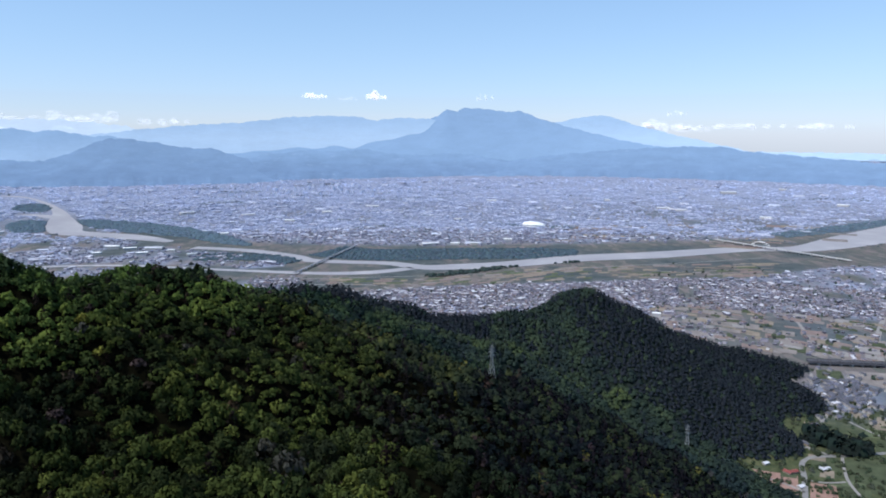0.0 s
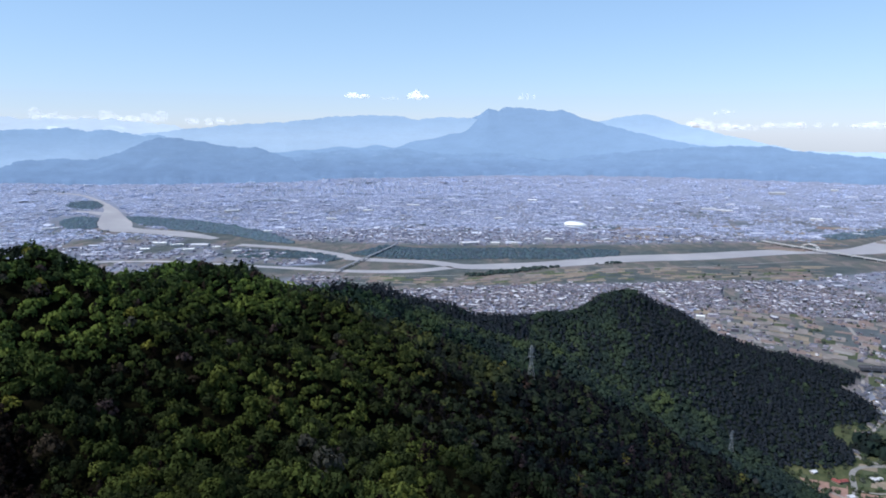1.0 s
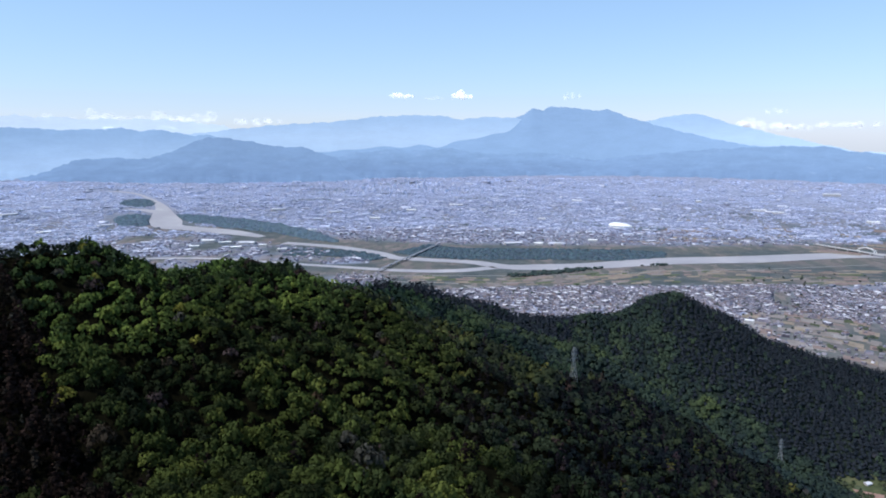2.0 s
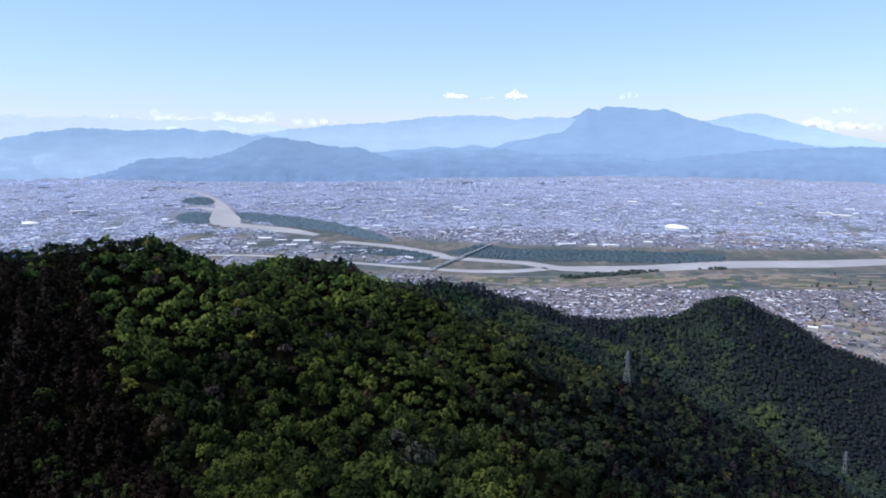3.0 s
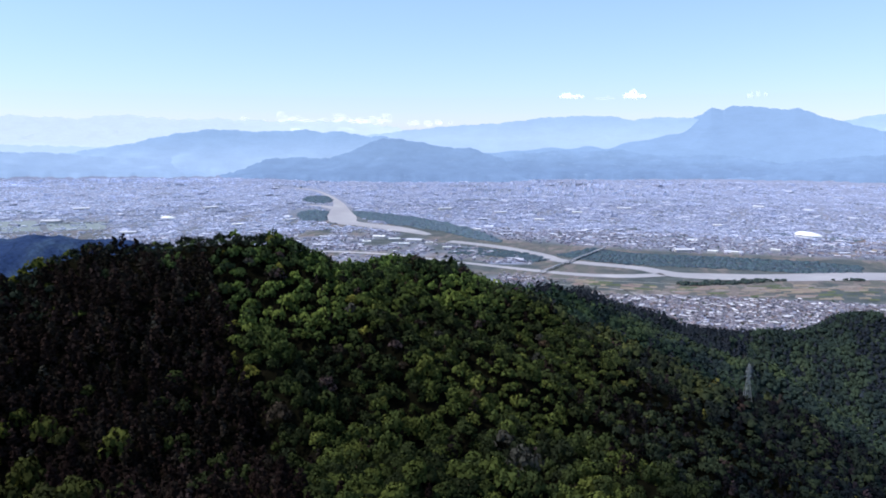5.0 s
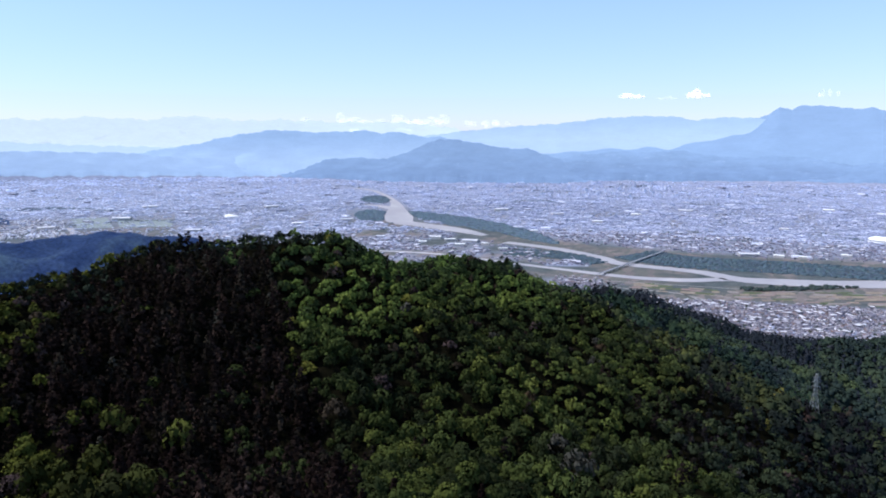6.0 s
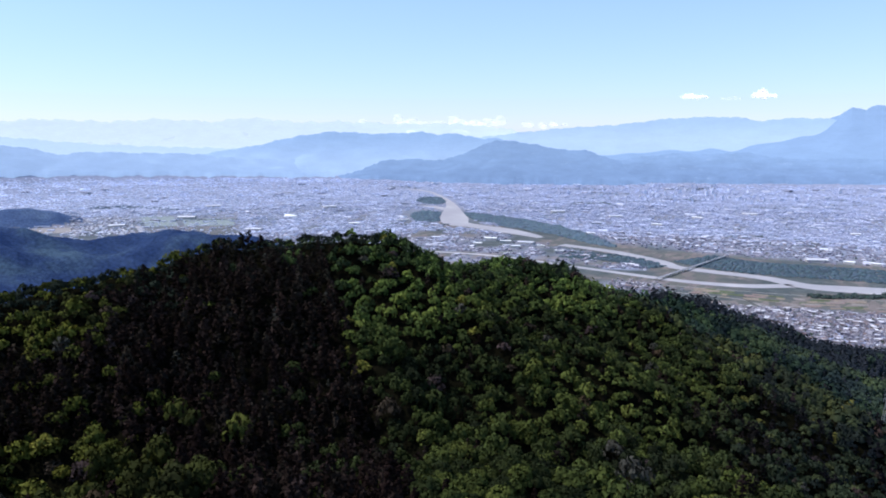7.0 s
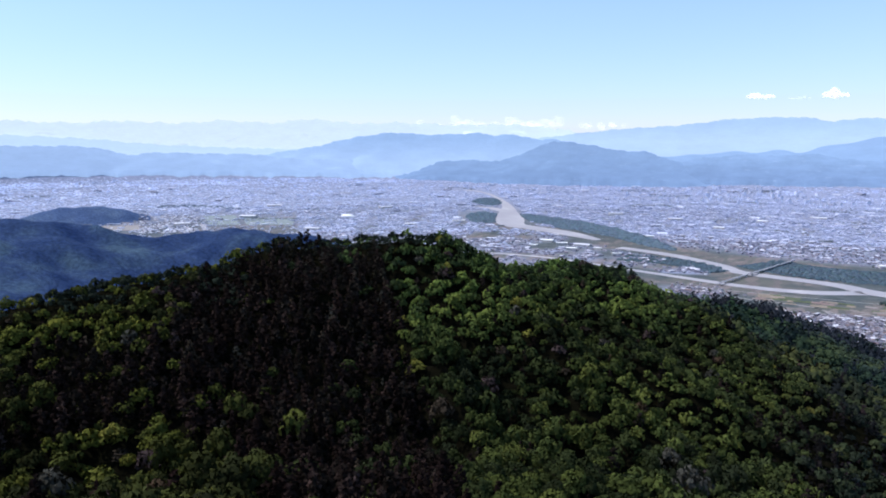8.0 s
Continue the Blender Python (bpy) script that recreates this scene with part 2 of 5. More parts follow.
def ground_mat():
    m, n, b = mat("valley_ground", 0.9, 0.15)
    p = where(n)
    a = n.nodes.new("ShaderNodeAttribute")
    a.attribute_name = "built"
    warp = node(n, "ShaderNodeMapping")
    warp.inputs["Rotation"].default_value = (0, 0, 0.45)
    warp.inputs["Scale"].default_value = (1 / 22, 1 / 60, 0)
    n.links.new(p, warp.inputs["Vector"])
    v = node(n, "ShaderNodeTexVoronoi", Scale=1.0, Randomness=0.75)
    v.distance = "CHEBYCHEV"
    n.links.new(warp.outputs[0], v.inputs["Vector"])
    sep = n.nodes.new("ShaderNodeSeparateColor")
    n.links.new(v.outputs["Color"], sep.inputs[0])
    fields = ramp(n, sep.outputs[0], ((0.0, (0.09, 0.11, 0.065)), (0.2, (0.13, 0.14, 0.085)), (0.38, (0.22, 0.19, 0.14)), (0.55, (0.18, 0.155, 0.12)),
                                      (0.7, (0.11, 0.13, 0.075)), (0.85, (0.27, 0.23, 0.18)), (1.0, (0.14, 0.155, 0.085))), "CONSTANT")
    grain = ramp(n, noise_of(n, 0.06, 8, 0.75), ((0.3, (0.7,) * 3), (0.72, (1.25,) * 3)))
    # valley haze is mixed into the land as grey-blue
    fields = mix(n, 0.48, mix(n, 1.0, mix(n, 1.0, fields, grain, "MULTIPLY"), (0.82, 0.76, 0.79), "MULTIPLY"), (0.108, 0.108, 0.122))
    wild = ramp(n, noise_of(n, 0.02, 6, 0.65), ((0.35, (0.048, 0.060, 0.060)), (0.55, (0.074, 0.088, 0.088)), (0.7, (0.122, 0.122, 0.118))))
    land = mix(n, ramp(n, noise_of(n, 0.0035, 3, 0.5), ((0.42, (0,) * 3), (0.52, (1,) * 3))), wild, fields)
    # lots carry the haze too, as raised blue
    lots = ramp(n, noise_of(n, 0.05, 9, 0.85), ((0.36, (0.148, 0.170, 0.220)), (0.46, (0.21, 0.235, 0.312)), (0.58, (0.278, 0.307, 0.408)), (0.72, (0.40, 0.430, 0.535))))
    turf = n.nodes.new("ShaderNodeAttribute")
    turf.attribute_name = "turf"
    green = ramp(n, noise_of(n, 0.045, 7, 0.7), ((0.34, (0.030, 0.040, 0.020)), (0.5, (0.058, 0.070, 0.032)), (0.62, (0.085, 0.092, 0.045)), (0.74, (0.125, 0.11, 0.075))))
    land = mix(n, turf.outputs["Fac"], land, green)
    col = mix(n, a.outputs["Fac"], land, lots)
    n.links.new(col, b.inputs["Base Color"])
    bump = node(n, "ShaderNodeBump", Strength=0.4, Distance=1.0)
    n.links.new(noise_of(n, 0.2, 6, 0.7), bump.inputs["Height"])
    n.links.new(bump.outputs[0], b.inputs["Normal"])
    return m


def understory_mat():
    m, n, b = mat("understory", 1.0, 0.0)
    col = ramp(n, noise_of(n, 0.12, 7, 0.7), ((0.35, (0.012, 0.018, 0.015)), (0.55, (0.019, 0.027, 0.021)), (0.7, (0.028, 0.036, 0.026))))
    n.links.new(col, b.inputs["Base Color"])
    return m


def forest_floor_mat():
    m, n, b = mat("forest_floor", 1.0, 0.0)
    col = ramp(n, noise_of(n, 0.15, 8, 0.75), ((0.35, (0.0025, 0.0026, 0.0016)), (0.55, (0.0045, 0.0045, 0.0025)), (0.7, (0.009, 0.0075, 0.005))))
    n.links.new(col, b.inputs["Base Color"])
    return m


def water_mat():
    m, n, b = mat("river_water", 0.55, 0.25)
    col = ramp(n, noise_of(n, 0.006, 5, 0.6), ((0.35, (0.285, 0.275, 0.285)), (0.55, (0.33, 0.317, 0.325)), (0.68, (0.40, 0.38, 0.38))))
    n.links.new(col, b.inputs["Base Color"])
    bump = node(n, "ShaderNodeBump", Strength=0.25, Distance=0.3)
    n.links.new(noise_of(n, 0.12, 6, 0.7), bump.inputs["Height"])
    n.links.new(bump.outputs[0], b.inputs["Normal"])
    return m


def far_woods_mat(name, stops):
    """Woods too far off to tell the trees apart, with haze put into their blue."""
    m, n, b = mat(name, 1.0, 0.0)
    fine = ramp(n, noise_of(n, 0.11, 6, 0.7), ((0.3, (0.55,) * 3), (0.7, (1.35,) * 3)))
    broad = ramp(n, noise_of(n, 0.008, 5, 0.6), ((0.36, stops[0]), (0.5, stops[1]), (0.64, stops[2])))
    n.links.new(mix(n, 1.0, broad, fine, "MULTIPLY"), b.inputs["Base Color"])
    bump = node(n, "ShaderNodeBump", Strength=0.9, Distance=5.0)
    n.links.new(noise_of(n, 0.12, 5, 0.6), bump.inputs["Height"])
    n.links.new(bump.outputs[0], b.inputs["Normal"])
    return m


M_GROUND, M_FLOOR, M_WATER, M_WOODS, M_UNDER = ground_mat(), forest_floor_mat(), water_mat(), far_woods_mat("hazy_far_woods", ((0.017, 0.033, 0.085), (0.030, 0.052, 0.110), (0.050, 0.083, 0.124))), understory_mat()
# the islet lies farther off: more haze in its colour, paler and bluer
M_ISLE = far_woods_mat("hazy_islet_woods", ((0.062, 0.098, 0.185), (0.076, 0.116, 0.205), (0.094, 0.138, 0.215)))
M_PAINT = painted_mat("weathered_paint", 0.6, 0.3, 0.15)
M_FOREST = painted_mat("forest_leaves", 1.0, 0.0, 0.6, 0.08)
M_GREEN = leaf_mat("fresh_leaves", ((0.0, (0.0123, 0.0167, 0.0084)), (0.3, (0.0216, 0.0290, 0.0110)), (0.6, (0.0330, 0.0440, 0.0132)), (0.85, (0.0475, 0.0607, 0.0158)), (1.0, (0.0660, 0.0792, 0.0194))))
M_DARK = leaf_mat("dark_needles", ((0.0, (0.0079, 0.0055, 0.0049)), (0.5, (0.0127, 0.0085, 0.0077)), (1.0, (0.0187, 0.0124, 0.0107))))
M_BARK = plain_mat("bark", (0.07, 0.055, 0.042), 0.9, 0.1, 0.4, 2.0)
M_CONCRETE = plain_mat("concrete", (0.42, 0.41, 0.40), 0.85, 0.2, 0.2, 0.1)
M_DARK_CONCRETE = plain_mat("stained_concrete", (0.085, 0.085, 0.095), 0.9, 0.1, 0.25, 0.1)
M_GIRDER = plain_mat("weathered_girder", (0.30, 0.305, 0.325), 0.8, 0.2, 0.2, 0.1)
M_ASPHALT = plain_mat("asphalt", (0.21, 0.205, 0.20), 0.9, 0.2, 0.2, 0.2)
M_WHITE = plain_mat("white_roof", (0.82, 0.82, 0.80), 0.5, 0.4, 0.06, 0.05)
M_PALE = plain_mat("pale_roof", (0.55, 0.55, 0.58), 0.6, 0.3, 0.15, 0.08)
M_STEEL = plain_mat("galvanised_steel", (0.26, 0.28, 0.29), 0.55, 0.4, 0.15, 0.5, 0.3)


# ================= mesh tools =================
def mesh_from(name, verts, faces, materials, paint=None, face_mat=None, smooth=False, normals=None):
    """A mesh from numpy arrays; faces is an (n, 3) or (n, 4) array or a list of those."""
    groups = faces if isinstance(faces, list) else [faces]
    me = bpy.data.meshes.new(name)
    v = np.ascontiguousarray(verts, np.float32)
    me.vertices.add(len(v))
    me.vertices.foreach_set("co", v.ravel())
    loops = np.concatenate([g.ravel() for g in groups]).astype(np.int32)
    sizes = np.concatenate([np.full(len(g), g.shape[1], np.int32) for g in groups])
    me.loops.add(len(loops))
    me.loops.foreach_set("vertex_index", loops)
    me.polygons.add(len(sizes))
    me.polygons.foreach_set("loop_start", (np.cumsum(sizes) - sizes).astype(np.int32))
    if face_mat is not None:
        me.polygons.foreach_set("material_index", np.ascontiguousarray(face_mat, np.int32))
    me.polygons.foreach_set("use_smooth", np.full(len(sizes), smooth))
    for m in materials:
        me.materials.append(m)
    if paint is not None:
        at = me.attributes.new("paint", "FLOAT_COLOR", "FACE")
        at.data.foreach_set("color", np.hstack([paint, np.ones((len(paint), 1))]).astype(np.float32).ravel())
    if normals is not None:
        at = me.attributes.new("custom_normal", "FLOAT_VECTOR", "POINT")
        at.data.foreach_set("vector", np.ascontiguousarray(normals, np.float32).ravel())
    me.update(calc_edges=True)
    return me


def part(name, me, parent=None, label=""):
    ob = new(name, me)
    ob.parent = parent
    if label:
        ob["label"] = label
    return ob


def bm_mesh(name, bm, material, smooth=False):
    me = bpy.data.meshes.new(name)
    for f in bm.faces:
        f.smooth = smooth
    bm.to_mesh(me)
    bm.free()
    me.materials.append(material)
    return me


def bar(bm, a, b, w, h=None):
    """A square bar from a to b."""
    a, b = Vector(a), Vector(b)
    m = Matrix.Translation((a + b) / 2) @ (b - a).to_track_quat("Z", "Y").to_matrix().to_4x4() @ Matrix.Diagonal((w, h or w, (b - a).length, 1))
    bmesh.ops.create_cube(bm, size=1, matrix=m)


def strip(name, line, material, lift, across=2, taper=False):
    """A flat band that follows the ground along a line of x, y, width."""
    d = np.gradient(line[:, :2], axis=0)
    d /= np.linalg.norm(d, axis=1)[:, None]
    side = np.stack([d[:, 1], -d[:, 0]], 1)
    cols = []
    for k in np.linspace(-0.5, 0.5, across + 1):
        q = line[:, :2] + side * (line[:, 2:3] * k)
        z = ground_height(q[:, 0], q[:, 1]) + lift
        cols.append(np.column_stack([q, z]))
    v = np.stack(cols, 1)
    n, m = v.shape[:2]
    i = np.arange(n * m).reshape(n, m)
    f = np.stack([i[:-1, :-1], i[:-1, 1:], i[1:, 1:], i[1:, :-1]], -1).reshape(-1, 4)
    return new(name, mesh_from(name, v.reshape(-1, 3), f[:, ::-1], [material]))


# ================= ground =================
def build_ground():
    az = np.concatenate([np.arange(-180, -44, 4.0), np.arange(-44, 76, 0.4), np.arange(76, 180, 4.0)])
    r = np.concatenate([[0.02], 25 * 1.0155 ** np.arange(0, 345)])
    r = np.unique(np.concatenate([r[r < 4930], np.arange(3820, 4080, 14.0), [4935.0]]))
    A, Rr = np.meshgrid(az, r, indexing="ij")
    x, y = pol(A, Rr)
    z = ground_height(x, y)
    # river beds and banks
    gap = river_gap(x, y)
    z = z - 3.0 * np.clip(-gap / 15, 0, 1)
    na, nr = A.shape
    i = np.arange(na * nr).reshape(na, nr)
    nxt = np.roll(i, -1, axis=0)
    f = np.stack([i[:, :-1], nxt[:, :-1], nxt[:, 1:], i[:, 1:]], -1)[:, :, ::-1].reshape(-1, 4)
    hill = (z - valley(Rr) > 2.5)
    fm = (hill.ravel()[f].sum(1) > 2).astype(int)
    # western hills and the islet take the haze-tinted woods
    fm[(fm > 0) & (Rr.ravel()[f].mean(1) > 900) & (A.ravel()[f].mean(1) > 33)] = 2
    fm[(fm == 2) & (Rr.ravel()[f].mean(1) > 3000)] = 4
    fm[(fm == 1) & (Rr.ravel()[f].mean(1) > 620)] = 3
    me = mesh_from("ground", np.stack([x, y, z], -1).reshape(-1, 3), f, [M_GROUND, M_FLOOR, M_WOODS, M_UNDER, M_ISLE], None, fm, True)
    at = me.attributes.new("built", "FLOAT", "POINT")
    # past 3500 m the haze-blue lots tone also spreads with distance
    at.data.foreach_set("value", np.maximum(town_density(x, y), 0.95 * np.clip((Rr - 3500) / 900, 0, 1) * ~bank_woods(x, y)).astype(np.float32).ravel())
    at = me.attributes.new("turf", "FLOAT", "POINT")
    at.data.foreach_set("value", (np.clip((-21 - A) / 2, 0, 1) * np.clip((1345 - Rr) / 40, 0, 1)).astype(np.float32).ravel())
    return tagged(new("ground", me), "broad valley floor of fields and town with wooded hills", "ground", kind="structure")


build_ground()
for nodes in COURSES:
    tagged(strip("water", nodes, M_WATER, 0.3, 4), "pale muddy river water in a gravel bed", "river", kind="structure")


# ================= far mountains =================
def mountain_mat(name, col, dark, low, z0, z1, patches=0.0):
    """Far slopes; many kilometres of lit air are painted in as tone and glow, deeper over their feet."""
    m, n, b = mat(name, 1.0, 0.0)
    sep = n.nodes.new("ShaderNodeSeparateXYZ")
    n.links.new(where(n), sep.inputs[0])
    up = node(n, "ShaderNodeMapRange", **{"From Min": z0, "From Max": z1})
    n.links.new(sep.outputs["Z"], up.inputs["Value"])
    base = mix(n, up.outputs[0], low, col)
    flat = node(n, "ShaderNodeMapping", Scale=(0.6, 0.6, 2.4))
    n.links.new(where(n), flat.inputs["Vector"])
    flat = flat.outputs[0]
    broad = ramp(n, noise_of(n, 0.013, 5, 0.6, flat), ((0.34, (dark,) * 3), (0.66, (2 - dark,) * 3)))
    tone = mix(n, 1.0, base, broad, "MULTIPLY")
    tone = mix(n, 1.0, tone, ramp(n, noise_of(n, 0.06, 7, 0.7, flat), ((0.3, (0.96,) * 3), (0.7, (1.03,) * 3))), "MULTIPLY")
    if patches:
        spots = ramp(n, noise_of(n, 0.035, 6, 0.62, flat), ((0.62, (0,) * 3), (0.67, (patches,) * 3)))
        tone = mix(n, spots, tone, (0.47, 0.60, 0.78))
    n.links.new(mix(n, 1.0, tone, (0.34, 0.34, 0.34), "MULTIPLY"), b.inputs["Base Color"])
    # glow puts the air's brightness into the slopes, which give off no light
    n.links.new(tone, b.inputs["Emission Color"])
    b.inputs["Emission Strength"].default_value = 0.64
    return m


def foot_line(az):
    """Metres out at which the mountains rise from the plain."""
    el = np.interp(az, (-46, -32, -18, -10, -4, 0, 6, 13, 16, 24, 30, 37, 50, 64, 78), (-3.6, -3.45, -3.25, -3.17, -3.2, -3.3, -3.45, -3.5, -3.62, -3.62, -3.5, -3.15, -2.9, -2.62, -2.5))
    true = EYE_Z / np.tan(np.radians(-el))
    return 3000 + 1850 * (1 - np.exp(-(true - 3000) / 1850))


def mountain(crest, back, deep, material, label, relief, seed, step=0.08, bend=0.85):
    """A range whose skyline runs through the nodes (degrees, degrees up)."""
    a0, e0 = np.array(crest).T
    if a0[0] > a0[-1]:
        a0, e0 = a0[::-1], e0[::-1]
    az = np.arange(a0[0], a0[-1] + step, step)
    # smooth skyline with small crags
    el = np.interp(az, a0, e0)
    ker = np.hanning(5) / np.hanning(5).sum()
    el = np.convolve(np.pad(el, 2, "edge"), ker, "valid")
    broad = EYE_Z + np.tan(np.radians(np.convolve(np.pad(el, 15, "edge"), np.hanning(31) / np.hanning(31).sum(), "valid"))) * (foot_line(az) + back + deep)
    g = np.random.default_rng(seed)
    for size, amp in ((2.3, 0.05), (0.9, 0.035), (0.45, 0.02), (0.21, 0.012)):
        el = el + amp * relief * np.sin(az * 6.283 / size + g.uniform(0, 6.3) + 1.5 * np.sin(az / size + g.uniform(0, 6.3)))
    foot = foot_line(az) + back
    r_top = foot + deep
    ztop = EYE_Z + r_top * np.tan(np.radians(el))
    base = valley(foot) - 4
    ztop = np.maximum(ztop, base + 2)
    rows = []
    for k in np.linspace(0, 1, 19):
        prof = k ** bend
        lobes = np.sin(az * 1.9 + 1.3 * np.sin(az * 0.83)) + 0.8 * np.sin(az * 4.3 + 1.7 * np.sin(az * 1.41)) + 0.4 * np.sin(az * 9.1 + np.sin(az * 3.7))
        x, y = pol(az, foot + deep * k + 5 * lobes * max(0, 1 - k * 4))
        u, w = az * 46 + k * 50, k * 190
        spur = (wobble(u, w, 190, seed) + wobble(u * 0.7 + w, w * 2.2, 90, seed + 1) * 0.35) * relief * 15 * np.sin(3.1416 * k) * (ztop - base) / 250
        rows.append(np.column_stack([x, y, base + np.maximum(broad - base, 2) * prof + (ztop - np.maximum(broad, base + 2)) * k ** 7 + spur]))
    x, y = pol(az, r_top + 6)
    rows += [rows[-1], np.column_stack([x, y, base - 5])]
    v = np.stack(rows, 1)
    n, m = v.shape[:2]
    i = np.arange(n * m).reshape(n, m)
    f = np.stack([i[:-1, :-1], i[:-1, 1:], i[1:, 1:], i[1:, :-1]], -1)
    f = np.concatenate([f[:, :m - 3], f[:, m - 2:]], 1).reshape(-1, 4)
    return tagged(new("backdrop", mesh_from("backdrop", v.reshape(-1, 3), f, [material], None, None, True)), label, "mountain", kind="structure")


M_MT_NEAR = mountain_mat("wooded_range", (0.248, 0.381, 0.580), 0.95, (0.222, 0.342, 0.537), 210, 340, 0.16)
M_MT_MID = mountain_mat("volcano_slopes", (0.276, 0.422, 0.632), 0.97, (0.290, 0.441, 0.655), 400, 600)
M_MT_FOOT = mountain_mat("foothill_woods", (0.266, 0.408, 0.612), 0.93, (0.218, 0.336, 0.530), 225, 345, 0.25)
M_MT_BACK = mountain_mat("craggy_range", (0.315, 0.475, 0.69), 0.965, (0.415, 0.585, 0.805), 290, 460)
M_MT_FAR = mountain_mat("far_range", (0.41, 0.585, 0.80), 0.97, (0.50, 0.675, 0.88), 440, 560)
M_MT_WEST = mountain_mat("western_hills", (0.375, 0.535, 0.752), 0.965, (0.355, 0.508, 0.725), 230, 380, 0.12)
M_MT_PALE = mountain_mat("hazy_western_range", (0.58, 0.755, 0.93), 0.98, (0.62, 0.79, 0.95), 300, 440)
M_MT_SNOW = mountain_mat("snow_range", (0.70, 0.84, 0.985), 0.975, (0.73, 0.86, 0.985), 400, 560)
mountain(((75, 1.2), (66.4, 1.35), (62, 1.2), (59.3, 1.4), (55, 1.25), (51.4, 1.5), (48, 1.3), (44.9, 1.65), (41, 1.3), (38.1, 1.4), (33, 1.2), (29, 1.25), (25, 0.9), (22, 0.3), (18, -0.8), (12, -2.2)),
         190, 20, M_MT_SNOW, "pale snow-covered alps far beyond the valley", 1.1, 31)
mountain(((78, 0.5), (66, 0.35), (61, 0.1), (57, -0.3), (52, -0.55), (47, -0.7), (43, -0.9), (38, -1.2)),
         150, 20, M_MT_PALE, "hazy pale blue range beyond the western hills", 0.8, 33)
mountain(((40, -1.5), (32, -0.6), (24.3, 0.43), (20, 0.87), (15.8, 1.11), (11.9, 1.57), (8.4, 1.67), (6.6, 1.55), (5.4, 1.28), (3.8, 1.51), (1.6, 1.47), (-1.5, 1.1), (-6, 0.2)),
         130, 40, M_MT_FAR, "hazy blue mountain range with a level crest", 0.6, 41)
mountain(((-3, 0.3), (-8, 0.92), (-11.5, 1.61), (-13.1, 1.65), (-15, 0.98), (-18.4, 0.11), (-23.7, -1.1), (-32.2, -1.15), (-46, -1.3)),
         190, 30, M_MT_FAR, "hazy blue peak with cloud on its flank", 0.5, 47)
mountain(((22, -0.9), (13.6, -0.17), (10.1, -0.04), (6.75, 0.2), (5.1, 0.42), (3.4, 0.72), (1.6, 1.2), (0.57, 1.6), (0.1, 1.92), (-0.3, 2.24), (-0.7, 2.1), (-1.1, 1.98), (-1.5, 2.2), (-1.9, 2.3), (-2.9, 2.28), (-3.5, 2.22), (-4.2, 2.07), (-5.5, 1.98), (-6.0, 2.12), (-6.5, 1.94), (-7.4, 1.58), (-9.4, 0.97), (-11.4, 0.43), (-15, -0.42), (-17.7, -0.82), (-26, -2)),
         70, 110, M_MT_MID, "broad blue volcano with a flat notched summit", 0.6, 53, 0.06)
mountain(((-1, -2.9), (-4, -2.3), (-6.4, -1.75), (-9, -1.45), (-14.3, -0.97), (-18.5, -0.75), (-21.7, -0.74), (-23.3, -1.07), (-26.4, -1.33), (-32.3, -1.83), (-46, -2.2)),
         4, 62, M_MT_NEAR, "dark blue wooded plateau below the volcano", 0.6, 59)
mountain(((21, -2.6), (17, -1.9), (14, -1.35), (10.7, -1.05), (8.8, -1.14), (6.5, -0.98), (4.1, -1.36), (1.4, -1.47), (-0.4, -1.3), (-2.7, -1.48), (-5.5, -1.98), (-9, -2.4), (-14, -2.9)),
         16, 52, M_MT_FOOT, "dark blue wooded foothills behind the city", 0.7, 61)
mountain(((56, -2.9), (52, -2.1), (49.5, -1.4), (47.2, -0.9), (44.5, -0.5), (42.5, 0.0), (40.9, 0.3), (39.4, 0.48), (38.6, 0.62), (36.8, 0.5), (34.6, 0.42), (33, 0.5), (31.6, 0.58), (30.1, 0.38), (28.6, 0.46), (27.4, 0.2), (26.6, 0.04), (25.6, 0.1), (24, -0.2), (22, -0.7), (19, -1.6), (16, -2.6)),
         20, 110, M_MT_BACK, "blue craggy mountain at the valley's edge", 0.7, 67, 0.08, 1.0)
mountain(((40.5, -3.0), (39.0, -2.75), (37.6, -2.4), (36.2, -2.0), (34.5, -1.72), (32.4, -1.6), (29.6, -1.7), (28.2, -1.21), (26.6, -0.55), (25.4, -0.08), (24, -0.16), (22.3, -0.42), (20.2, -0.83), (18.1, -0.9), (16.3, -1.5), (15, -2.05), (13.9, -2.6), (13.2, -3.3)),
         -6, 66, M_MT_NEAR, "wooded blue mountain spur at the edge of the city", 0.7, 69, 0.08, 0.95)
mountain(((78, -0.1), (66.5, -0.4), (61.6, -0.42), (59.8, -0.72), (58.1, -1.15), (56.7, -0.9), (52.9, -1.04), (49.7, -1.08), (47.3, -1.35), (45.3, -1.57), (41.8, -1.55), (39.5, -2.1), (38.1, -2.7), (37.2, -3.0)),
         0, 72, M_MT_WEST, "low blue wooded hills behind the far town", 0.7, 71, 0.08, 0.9)


